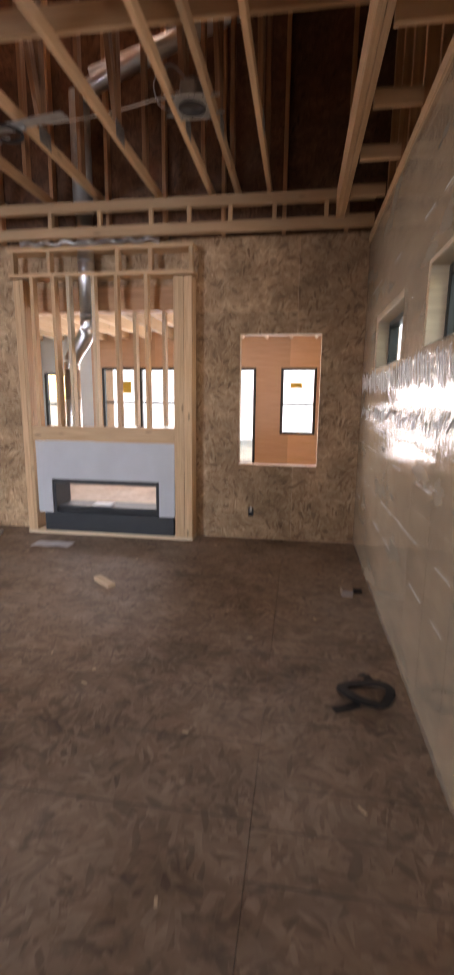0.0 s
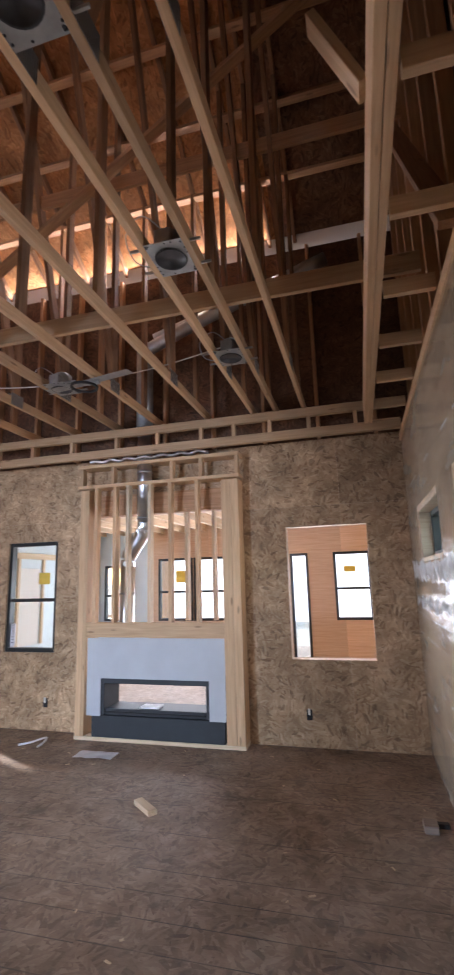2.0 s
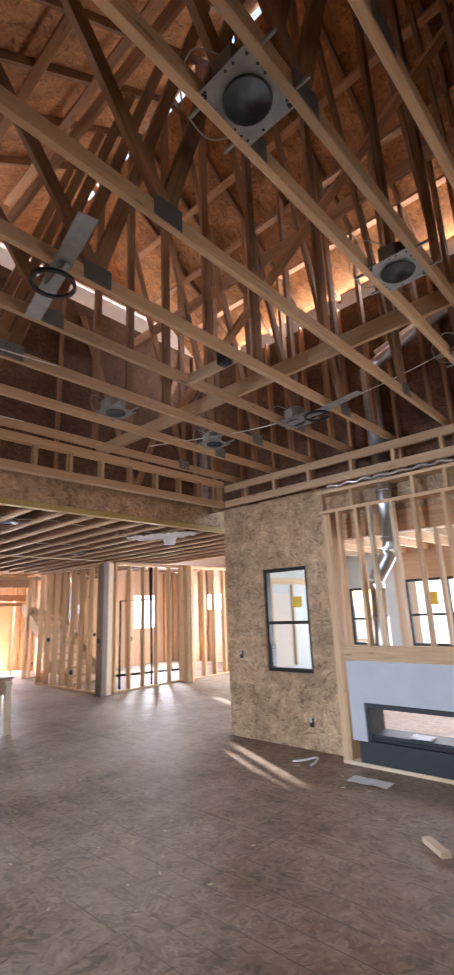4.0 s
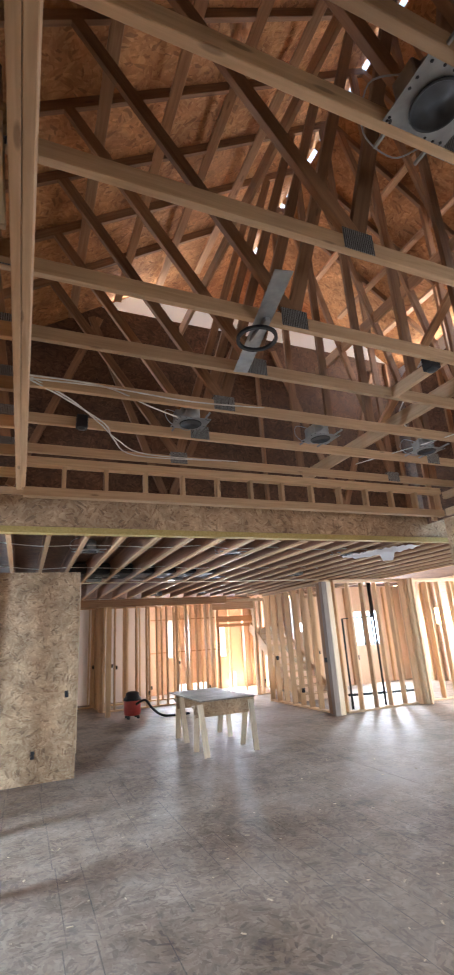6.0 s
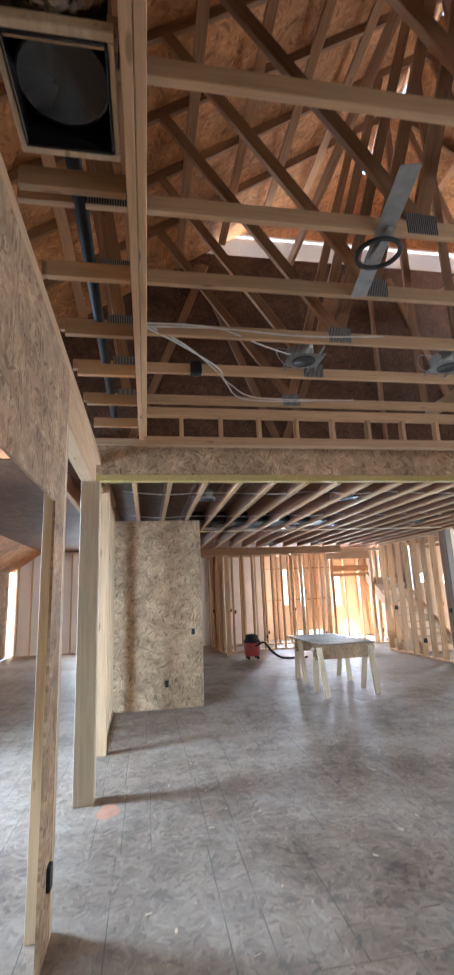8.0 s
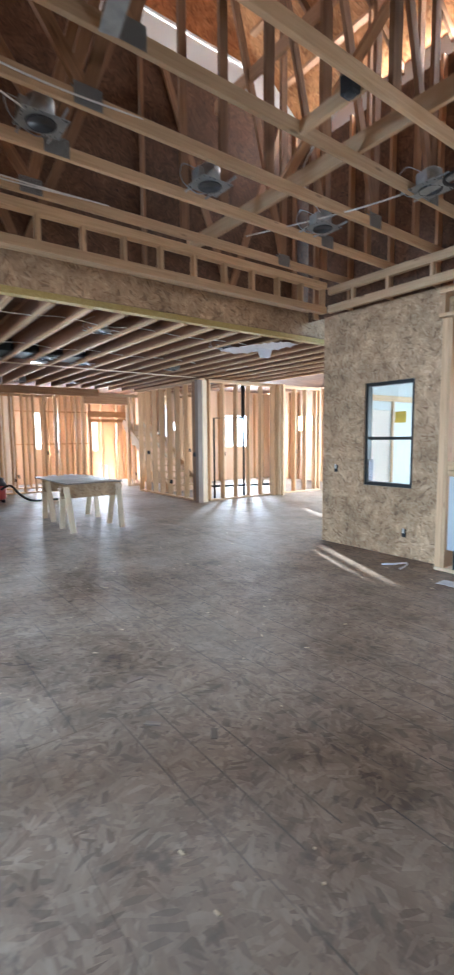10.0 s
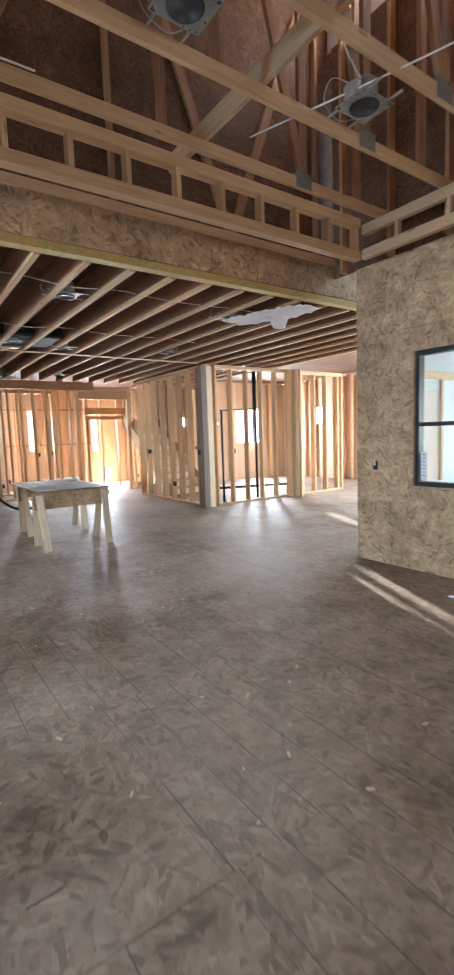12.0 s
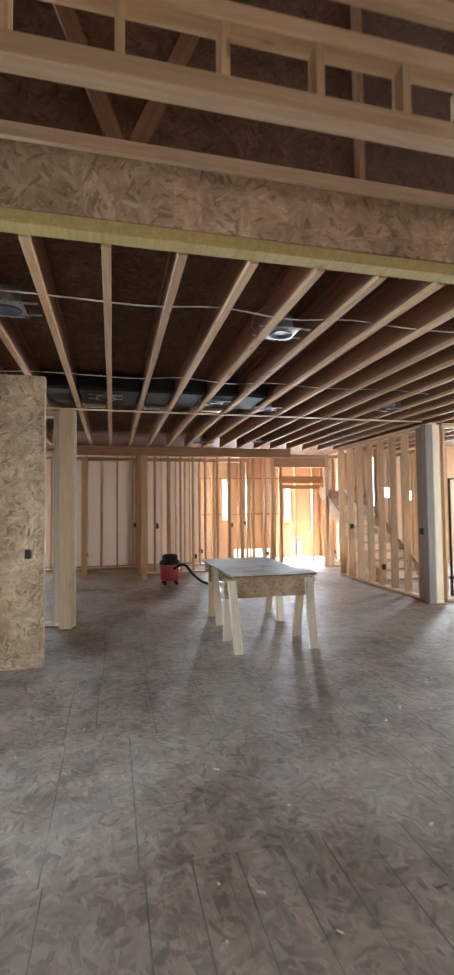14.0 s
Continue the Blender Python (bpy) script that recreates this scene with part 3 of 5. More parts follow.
for u0, u1, v0, v1 in (PASS, WIN, FIRE):
    box("jamb", u0 - 0.038, u0, NY + 0.016, NY + 0.138, v0, v1, M_WOOD_PALE, wall_north)
    box("jamb", u1, u1 + 0.038, NY + 0.016, NY + 0.138, v0, v1, M_WOOD_PALE, wall_north)
    box("sill", u0 - 0.038, u1 + 0.038, NY + 0.016, NY + 0.138, v0 - 0.038, v0 - 0.001, M_WOOD_PALE, wall_north)
    box("head", u0 - 0.038, u1 + 0.038, NY + 0.016, NY + 0.138, v1 + 0.001, v1 + 0.038, M_WOOD_PALE, wall_north)
box("end_stud", -4.83, -4.792, NY + 0.016, NY + 0.138, 0, 3.1, M_WOOD, wall_north)
box("top_plate", -4.83, EX, NY + 0.016, NY + 0.156, 3.102, 3.18, M_WOOD, wall_north)

# east wall: insulated, with two high windows, under clear sheeting
W1, W2 = (3.45, 4.5, 1.815, 2.2), (1.80, 2.85, 1.825, 2.23)
wall_east = thing("wall_east", "insulated exterior wall behind clear plastic sheeting", "wall", kind="structure")
sheets("insulation_batt", "x", EX + 0.012, 0.03, -4.4, 5.5, 0, 3.07, [(q[0] - 0.04, q[1] + 0.04, q[2] - 0.04, q[3] + 0.04) for q in (W1, W2)], M_BATT, wall_east, pu=0.406, pv=3.1, gap=0.012)
sheets("outer_panel", "x", EX + 0.16, 0.014, -4.4, 9.0, 0, 3.1, [W1, W2], M_OSB_X, wall_east, pu=2.44)
box("top_plate", EX - 0.02, EX + 0.17, -4.4, 5.33, 3.072, 3.15, M_WOOD, wall_east)
for y0, y1, z0, z1 in (W1, W2):
    box("jamb", EX - 0.002, EX + 0.158, y0 - 0.038, y0, z0, z1, M_WOOD_PALE, wall_east)
    box("jamb", EX - 0.002, EX + 0.158, y1, y1 + 0.038, z0, z1, M_WOOD_PALE, wall_east)
    box("sill", EX - 0.002, EX + 0.158, y0 - 0.038, y1 + 0.038, z0 - 0.038, z0 - 0.001, M_WOOD_PALE, wall_east)
    box("head", EX - 0.002, EX + 0.158, y0 - 0.038, y1 + 0.038, z1 + 0.001, z1 + 0.038, M_WOOD_PALE, wall_east)
    window("window", "x", EX + 0.09, y0, y1, z0, z1, rail=False, depth=0.07)


def film_sheet():
    """Clear sheeting over the east wall, sagging a little between staples, cut out at the windows."""
    bm = bmesh.new()
    ny, nz = 120, 44
    y0, y1, z0, z1 = -0.6, NY - 0.01, 0.01, 3.09
    grid = {}
    for i in range(ny + 1):
        for j in range(nz + 1):
            y, z = y0 + (y1 - y0) * i / ny, z0 + (z1 - z0) * j / nz
            d = 0.005 * noise.noise((y * 1.3, z * 2.6, 3)) + 0.0015 * noise.noise((y * 5.0, z * 2.2, 9))
            grid[i, j] = bm.verts.new((EX - 0.008 + d, y, z))
    for i in range(ny):
        for j in range(nz):
            y, z = y0 + (y1 - y0) * (i + 0.5) / ny, z0 + (z1 - z0) * (j + 0.5) / nz
            if any(q[0] - 0.02 < y < q[1] + 0.02 and q[2] - 0.02 < z < q[3] + 0.02 for q in (W1, W2)):
                continue
            bm.faces.new((grid[i, j], grid[i + 1, j], grid[i + 1, j + 1], grid[i, j + 1]))
    ob = part("plastic_sheeting", bm, M_FILM, None, smooth=True)
    tagged(ob, "wrinkled clear plastic sheeting stapled over the insulated wall", "plastic sheeting")
    rng = random.Random(11)
    # pale tubes imitating highlights along long taut creases, broken at random
    for z0, rise in ((1.30, 0.006), (1.10, 0.01), (0.84, -0.008), (0.55, 0.01), (2.50, 0.0)):
        y = rng.uniform(0.2, 1.0)
        while y < 5.0:
            run = rng.uniform(0.12, 0.6)
            pts = [(EX - 0.013, y + run * k / 4, z0 + rise * y + 0.006 * noise.noise((y + k, z0, 5))) for k in range(5) if y + run * k / 4 < 5.25]
            if len(pts) > 2:
                tube("crease", pts, rng.uniform(0.0008, 0.0020), M_FOLD_GLINT, ob, sides=5)
            y += run + rng.uniform(0.05, 0.7)
    # gathered pleats in two rows under the windows, pale to imitate their shine
    for za, zb, lean in ((1.62, 1.80, 0.05), (1.40, 1.50, -0.05)):
        bm = bmesh.new()
        y = 0.3
        while y < 5.2:
            h0, h1 = za + rng.uniform(-0.03, 0.05), zb + rng.uniform(-0.05, 0.02)
            w = rng.uniform(0.0015, 0.004)
            v = [bm.verts.new(c) for c in ((EX - 0.010, y - w, h0), (EX - 0.010, y + w, h0), (EX - 0.010, y + w + lean, h1), (EX - 0.010, y - w + lean, h1), (EX - 0.016, y, h0 + 0.02), (EX - 0.016, y + lean, h1 - 0.02))]
            for f in ((0, 4, 5, 3), (4, 1, 2, 5), (0, 1, 4), (3, 5, 2)):
                bm.faces.new([v[q] for q in f])
            y += rng.uniform(0.03, 0.075)
        part("pleats", bm, M_FOLD_GLINT, ob)
    return ob


film_sheet()

# south wall: framed, with a wide opening and a stud pack
wall_south = thing("wall_south", "framed partition of fresh lumber with a wide doorway", "wall", kind="structure")
# the hole is an unseen opening, added to hold a floor-brightening lamp
sheets("osb_panel", "y", SY - 0.014, 0.014, -2.93, EX, 0, 3.1, [(-2.65, -1.3, 0.0, 2.2)], M_OSB_Y, wall_south, pu=1.22)
for x in (-2.95, -2.99, -4.55, -4.59, -4.63, -4.67, -5.83, -5.87, -6.35, -6.75, -7.15, -7.55):
    deep = -6 < x < -4.5
    stud(x, SY - 0.035 if deep else SY - 0.06, 0.04 if x < -6 else 0, 2.76 if -4.8 < x < -2.9 else 3.0, wall_south, "x", M_WOOD_PALE if x > -4.8 else M_WOOD, d=0.17 if deep else 0.12)
box("header", -4.68, -2.97, SY - 0.12, SY, 2.76, 3.04, M_WOOD, wall_south)
box("top_plate", -7.8, EX, SY - 0.12, SY + 0.0, 3.1, 3.18, M_WOOD, wall_south)
box("bottom_plate", -7.8, -6.02, SY - 0.12, SY, 0, 0.038, M_WOOD, wall_south)
box("outlet_box", -2.86, -2.79, SY - 0.005, SY + 0.02, 0.28, 0.39, M_BLACK, wall_south)

# beam between great room and kitchen
beam = thing("beam", "strand board faced header beam with a yellow laminated underside", "beam", kind="structure")
sheets("osb_panel", "x", BX, 0.012, SY - 0.12, 8.8, 2.992, 3.325, [], M_OSB_X, beam, pu=2.44)
box("laminated_lumber", BX - 0.10, BX + 0.004, SY - 0.12, 8.8, 2.922, 2.99, M_LVL, beam)
box("core", BX - 0.10, BX - 0.002, SY - 0.12, 8.8, 2.992, 3.325, M_WOOD, beam)
stick("beam_plate", (BX - 0.03, SY - 0.12, 3.365), (BX - 0.03, 8.8, 3.365), 0.13, 0.076, M_WOOD, beam)
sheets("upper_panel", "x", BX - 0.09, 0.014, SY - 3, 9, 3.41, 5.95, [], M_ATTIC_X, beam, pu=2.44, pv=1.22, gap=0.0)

# tray ceiling ladders
ladder_west = thing("soffit_ladder", "ladder of lumber rails and blocks framing the tray ceiling", "soffit framing")
for z in (3.165, 3.47):
    stick("rail", (-4.54, -0.2, z), (-4.54, 5.0, z), 0.089, 0.085, M_WOOD, ladder_west)
for k in range(13):
    y = 0.155 + 0.4 * k
    stick("block", (-4.54, y, 3.208), (-4.54, y, 3.427), 0.085, 0.038, M_WOOD, ladder_west, up=(0, 1, 0))
ladder_north = thing("soffit_ladder", "ladder of lumber rails and blocks framing the tray ceiling", "soffit framing")
for z in (3.175, 3.405):
    stick("rail", (-4.49, 5.04, z), (EX - 0.02, 5.04, z), 0.06, 0.095, M_WOOD, ladder_north)
for x in (-4.1, -3.6, -3.05, -2.45, -1.93, -1.4, -1.02, -0.62, -0.2, 0.28):
    stick("block", (x, 5.04, 3.223), (x, 5.04, 3.357), 0.038, 0.055, M_WOOD, ladder_north, up=(0, 1, 0))
edge_east = thing("soffit_beam", "doubled lumber beam at the edge of the tray ceiling", "soffit framing")
for x in (0.385, 0.425):
    stick("plank", (x, -0.7, 3.32), (x, 5.0, 3.32), 0.038, 0.24, M_WOOD, edge_east)
edge_south = thing("soffit_beam", "doubled lumber beam at the edge of the tray ceiling", "soffit framing")
for y in (-0.245, -0.205):
    stick("plank", (-4.6, y, 3.32), (0.36, y, 3.32), 0.038, 0.24, M_WOOD, edge_south)
for k in range(9):
    j = thing("soffit_joist", "short lumber joist between tray edge and wall", "joist", group="soffit joists")
    y = 0.2 + 0.61 * k
    stick("joist_board", (0.45, y, 3.21), (EX - 0.02, y, 3.21), 0.038, 0.089, M_WOOD, j)
for k in range(9):
    j = thing("soffit_joist", "short lumber joist between tray edge and wall", "joist", group="soffit joists")
    x = -4.4 + 0.55 * k
    stick("joist_board", (x, -0.27, 3.3), (x, SY, 3.3), 0.038, 0.089, M_WOOD, j)

# roof, upper walls and trusses
RY, RZ, SLOPE = 2.9, 7.55, 0.68


def roof_z(y):
    return RZ - SLOPE * abs(y - RY)


roof = thing("roof", "orange-brown strand board roof deck over the trusses", "roof", kind="structure")


def roof_panel(x0, x1, ya, yb):
    bm = bmesh.new()
    v = [bm.verts.new(c) for c in ((x0, ya, roof_z(ya)), (x1, ya, roof_z(ya)), (x1, yb, roof_z(yb)), (x0, yb, roof_z(yb)))]
    w = [bm.verts.new(q.co + Vector((0, 0, 0.014))) for q in v]
    for f in ((v[0], v[1], v[2], v[3]), (w[0], w[1], w[2], w[3]), *[(v[i], v[(i + 1) % 4], w[(i + 1) % 4], w[i]) for i in range(4)]):
        bm.faces.new(f)
    # panels east of this x get the darker brown board
    end_bay = x0 > -0.52
    part("roof_panel", bm, M_END_ROOF if end_bay else M_ROOF, roof, "darker brown boards over the end bay" if end_bay else "")


RIDGE_CUTS = [-5.25 + 0.28 * k for k in range(15)]
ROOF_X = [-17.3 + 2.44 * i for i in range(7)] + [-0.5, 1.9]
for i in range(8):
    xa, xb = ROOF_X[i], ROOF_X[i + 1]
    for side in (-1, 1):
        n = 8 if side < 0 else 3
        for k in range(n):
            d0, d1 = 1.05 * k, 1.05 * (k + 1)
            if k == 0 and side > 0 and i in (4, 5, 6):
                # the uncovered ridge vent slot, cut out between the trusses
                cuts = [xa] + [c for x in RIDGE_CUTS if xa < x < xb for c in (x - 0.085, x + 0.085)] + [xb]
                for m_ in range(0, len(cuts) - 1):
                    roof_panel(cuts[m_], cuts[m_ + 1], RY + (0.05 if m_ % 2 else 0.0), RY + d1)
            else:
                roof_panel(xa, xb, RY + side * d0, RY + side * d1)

upper_north = thing("wall_upper_north", "red-brown strand board attic wall with studs, darkened for shade", "wall", kind="structure")
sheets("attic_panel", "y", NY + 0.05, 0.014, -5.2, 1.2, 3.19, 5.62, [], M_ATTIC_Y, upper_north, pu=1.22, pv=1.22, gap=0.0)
for k in range(11):
    stud(-5.0 + 0.61 * k, NY + 0.0, 3.19, 5.6, upper_north, "x", M_WOOD_RED)
upper_east = thing("wall_upper_east", "red-brown strand board gable wall with studs, darkened for shade", "wall", kind="structure")
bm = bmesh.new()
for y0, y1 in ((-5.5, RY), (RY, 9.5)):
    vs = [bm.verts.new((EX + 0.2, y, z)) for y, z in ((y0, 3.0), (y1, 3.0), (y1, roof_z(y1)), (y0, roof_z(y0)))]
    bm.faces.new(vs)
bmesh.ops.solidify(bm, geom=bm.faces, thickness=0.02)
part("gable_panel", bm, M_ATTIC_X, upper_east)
for k in range(14):
    y = -0.4 + 0.406 * k
    stud(EX + 0.1, y, 3.16, roof_z(y) - 0.05, upper_east, "y", M_WOOD_RED)
wrap = thing("wall_wrap", "pale building wrap glowing with daylight above the attic wall", "wall wrap", kind="structure")
box("wrap_sheet", -5.3, 1.3, NY + 0.07, NY + 0.074, 5.62, 6.05, M_WRAP, wrap, ch=0)
box("wrap_sheet", BX - 0.10, BX - 0.096, -3.0, NY + 0.06, 5.95, 6.3, M_WRAP, wrap, ch=0)

TRUSS_X = (-0.26, -0.57, -0.83, -1.37, -1.99, -2.54, -3.12, -3.72, -4.38)
CH = 3.5
PLATES = (-0.37, 1.27, 4.1)


def truss(x):
    t = thing("roof_truss", "lumber roof truss with steel nail plates", "truss", (x, 0, CH), group="roof trusses")
    stick("bottom_chord", (x, SY - 0.1, CH + 0.045), (x, NY + 0.04, CH + 0.045), 0.038, 0.089, M_WOOD, t)
    # top chords and webs carry attic shade in their colour
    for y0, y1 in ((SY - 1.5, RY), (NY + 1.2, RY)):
        stick("top_chord", (x, y0, roof_z(y0) - 0.06), (x, y1, roof_z(y1) - 0.06), 0.038, 0.089, M_SHADED_LUMBER, t)
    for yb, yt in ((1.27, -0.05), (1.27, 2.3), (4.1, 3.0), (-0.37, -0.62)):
        stick("web", (x, yb, CH + 0.09), (x, yt, roof_z(yt) - 0.1), 0.038, 0.089, M_SHADED_LUMBER, t)
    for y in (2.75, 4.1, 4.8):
        stick("web", (x, y, CH + 0.09), (x, y, roof_z(y) - 0.1), 0.038, 0.089, M_SHADED_LUMBER, t)
    for y in PLATES:
        for s in (-1, 1):
            box("nail_plate", x + s * 0.0205 - 0.001, x + s * 0.0205 + 0.001, y - 0.09, y + 0.09, CH + 0.005, CH + 0.13, M_PLATE, t, ch=0)
    return t


for x in TRUSS_X:
    truss(x)
for y, z, x0, x1, mat in ((3.12, 3.665, -4.9, EX, M_WOOD), (3.6, 5.35, -5.0, 0.8, M_WOOD_RED), (1.55, 5.6, -5.0, 0.8, M_WOOD_RED)):
    br = thing("lateral_brace", "long lumber brace laid across the trusses", "brace")
    stick("brace_board", (x0, y, z), (x1, y, z), 0.038, 0.14, mat, br)
for y in (-0.9, -0.35, 0.2, 0.75, 1.3, 1.85, 3.7, 4.25, 4.8):
    br = thing("lateral_brace", "long lumber brace laid across the trusses", "brace")
    stick("brace_board", (-5.1, y, roof_z(y) - 0.125), (0.85, y, roof_z(y) - 0.125), 0.089, 0.038, M_WOOD_RED, br)
br = thing("lateral_brace", "long lumber brace laid across the trusses", "brace")
stick("brace_board", (-3.6, 3.25, 3.75), (0.3, 3.25, 6.4), 0.038, 0.089, M_WOOD_RED, br, up=(0, 1, 0))

bk = thing("blocking", "short lumber block nailed between two truss chords", "blocking")
stick("block_board", (-2.52, 2.5, CH + 0.045), (-2.01, 2.5, CH + 0.045), 0.038, 0.089, M_WOOD, bk)
gable_brace = thing("gable_brace", "slanting lumber brace against the gable framing, darkened for shade", "brace")
stick("brace_board", (0.7, 4.03, 5.8), (0.7, 2.08, 3.12), 0.038, 0.12, M_SHADED_LUMBER, gable_brace, up=(1, 0, 0))
stub = thing("brace_stub", "short slanting lumber stub on the tray edge beam", "brace")
stick("stub_board", (0.19, 1.66, 3.80), (0.36, 1.66, 3.42), 0.038, 0.089, M_WOOD, stub, up=(0, 1, 0))

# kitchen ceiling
# the deck's colour holds the shade between the joists
ceiling_deck = tagged(box("ceiling", -17.1, BX - 0.11, -4.4, 12.5, 3.18, 3.20, M_DECK_SHADE, None, ch=0), "strand board deck above the joists, darkened for shade", "ceiling", kind="structure")
for k in range(24):
    y = 1.297 + 0.4064 * (k - 6)
    j = thing("ceiling_joist", "long wooden joist with its sides coloured dark for shade", "joist", (BX - 0.1, y, CEIL), group="kitchen ceiling joists")
    # stands for solid lumber: web and top flange are coloured as its shaded sides
    stick("bottom_flange", (BX - 0.105, y, CEIL + 0.019), (-13.4, y, CEIL + 0.019), 0.052, 0.036, M_FLANGE, j)
    stick("web", (BX - 0.105, y, CEIL + 0.138), (-13.4, y, CEIL + 0.138), 0.030, 0.20, M_JOIST_SHADE, j, "joist side coloured dark for shade")
    stick("top_flange", (BX - 0.105, y, CEIL + 0.258), (-13.4, y, CEIL + 0.258), 0.052, 0.038, M_JOIST_SHADE, j)

# kitchen side: sheathed end wall
wall_panel = thing("wall_panel", "short strand board faced partition ending in the kitchen", "wall", kind="structure")
sheets("osb_panel", "x", -7.8, 0.014, SY - 0.1, 0.672, 0, 2.87, [], M_OSB_X, wall_panel, pu=1.4, pv=3.0)
sheets("osb_panel", "y", 0.662, 0.012, -7.9, -7.802, 0, 2.87, [], M_OSB_Y, wall_panel, pv=3.0)
for y in (-0.6, -0.2, 0.2, 0.6):
    stud(-7.85, y, 0.0, 2.86, wall_panel, "y")
box("switch_box", -7.79, -7.77, 0.5, 0.55, 1.06, 1.15, M_BLACK, wall_panel)
box("outlet_box", -7.79, -7.77, 0.08, 0.13, 0.31, 0.41, M_BLACK, wall_panel)


def stud_wall(name, axis, at, u0, u1, z1, step, doors=(), mat=None, plates=True, d=0.14):
    """A framed wall along x (axis 'y' = at) or along y (axis 'x' = at) with plates, studs and open doorways."""
    w = thing(name, "open stud wall of fresh orange-brown lumber", "stud wall", kind="structure")

    def put(u, z):
        return (u, at, z) if axis == "y" else (at, u, z)

    up = (0, 1, 0) if axis == "y" else (1, 0, 0)
    mat = mat or M_WOOD
    cuts = sorted(doors)
    spans, a = [], u0
    for p, q in cuts:
        spans.append((a, p))
        a = q
    spans.append((a, u1))
    for p, q in spans:
        if q - p > 0.05:
            stick("bottom_plate", put(p, 0.019), put(q, 0.019), d, 0.038, mat, w)
    for z in (z1 - 0.019, z1 - 0.058):
        stick("top_plate", put(u0, z), put(u1, z), d, 0.038, mat, w)
    n = int((u1 - u0) / step)
    us = [u0 + 0.02 + k * step for k in range(n + 1)] + [u1 - 0.02]
    for p, q in cuts:
        us += [p - 0.02, q + 0.02, p - 0.06, q + 0.06]
    for u in us:
        if any(p - 0.001 < u < q + 0.001 for p, q in cuts):
            continue
        stick("stud", put(u, 0.038), put(u, z1 - 0.077), 0.038, d, mat, w, up=up)
    for k, u in enumerate(us[1:-1:3]):
        if not any(p - 0.08 < u < q + 0.08 for p, q in cuts):
            c = put(u + 0.05, (1.12, 0.38)[k % 2])
            box("outlet_box", c[0] - 0.03, c[0] + 0.03, c[1] - 0.03, c[1] + 0.03, c[2] - 0.05, c[2] + 0.05, M_BLACK, w)
    for p, q in cuts:
        stick("header", put(p, z1 - 0.2), put(q, z1 - 0.2), d, 0.24, M_WOOD_RED, w)
    return w


PX, PY = -9.46, 6.32
stud_wall("stud_wall_hall", "y", PY + 0.07, -12.7, PX - 0.02, CEIL - 0.02, 0.406)
stud_wall("stud_wall_bath", "x", PX - 0.07, PY + 0.24, 10.4, CEIL - 0.02, 0.406)
stud_wall("stud_wall_back", "x", -14.25, 2.0, 7.2, CEIL - 0.02, 0.305, doors=((5.3, 6.7),))
stud_wall("stud_wall_pantry", "y", 2.0, -16.9, -14.3, CEIL - 0.02, 0.406)
stud_wall("stud_wall_closet", "x", -9.6, -0.6, 0.6, 2.87, 0.406)
stud_wall("stud_wall_side", "y", 0.66, -10.3, -9.5, 2.87, 0.3, mat=M_WOOD_PALE)
stud_wall("stud_wall_stair", "y", 8.45, -13.8, -12.8, CEIL - 0.02, 0.406)
stud_wall("stud_wall_den", "x", -15.6, 2.0, 5.0, CEIL - 0.02, 0.406)
stud_wall("stud_wall_west_room", "x", -15.6, -1.0, 2.0, CEIL - 0.02, 0.406)

corner_post = thing("corner_post", "pale new post nailed to dark grey and brown studs", "post", (PX, PY, 0))
stick("post_board", (PX + 0.02, PY + 0.05, 0), (PX + 0.02, PY + 0.05, CEIL - 0.07), 0.14, 0.11, M_WOOD_PALE, corner_post, up=(1, 0, 0))
stick("dark_stud", (PX + 0.02, PY - 0.075, 0), (PX + 0.02, PY - 0.075, CEIL - 0.07), 0.13, 0.12, M_GREY_WOOD, corner_post, up=(1, 0, 0))
stick("brown_stud", (PX - 0.26, PY + 0.03, 0), (PX - 0.26, PY + 0.03, CEIL - 0.07), 0.19, 0.09, M_SHADED_LUMBER, corner_post, up=(0, 1, 0))
box("strap_box", PX - 0.12, PX - 0.03, PY - 0.16, PY - 0.136, 1.08, 1.18, M_BLACK, corner_post)
for y, x in ((2.0, -13.3), (0.72, -14.0)):
    p = thing("support_post", "single lumber post under the ceiling", "post", (x, y, 0))
    stick("post_board", (x, y, 0), (x, y, CEIL - 0.2), 0.12, 0.12, M_WOOD, p, up=(1, 0, 0))
drop = thing("dropped_header", "lumber header carried across the posts", "header")
stick("header_board", (-13.3, 0.4, CEIL - 0.11), (-13.3, 5.4, CEIL - 0.11), 0.09, 0.2, M_WOOD_RED, drop)
pier = thing("stud_pack", "pack of lumber studs beside the partition", "post", (-9.3, 0.6, 0))
for k, x in enumerate((-9.32, -9.40, -9.48)):
    stick("pack_stud", (x, 0.74 + 0.02 * k, 0), (x, 0.74 + 0.02 * k, 2.87), 0.038, 0.16, M_WOOD_PALE if k else M_WOOD, pier, up=(0, 1, 0))

pier = thing("stud_pack", "pack of lumber studs closing the plumbing wall", "post", (-9.3, 8.6, 0))
for k in range(4):
    stick("pack_stud", (-9.42 + 0.06 * k, 8.56 + 0.045 * k, 0), (-9.42 + 0.06 * k, 8.56 + 0.045 * k, 2.87), 0.042, 0.14, M_WOOD_PALE if k == 2 else M_WOOD, pier, up=(1, 0, 0))

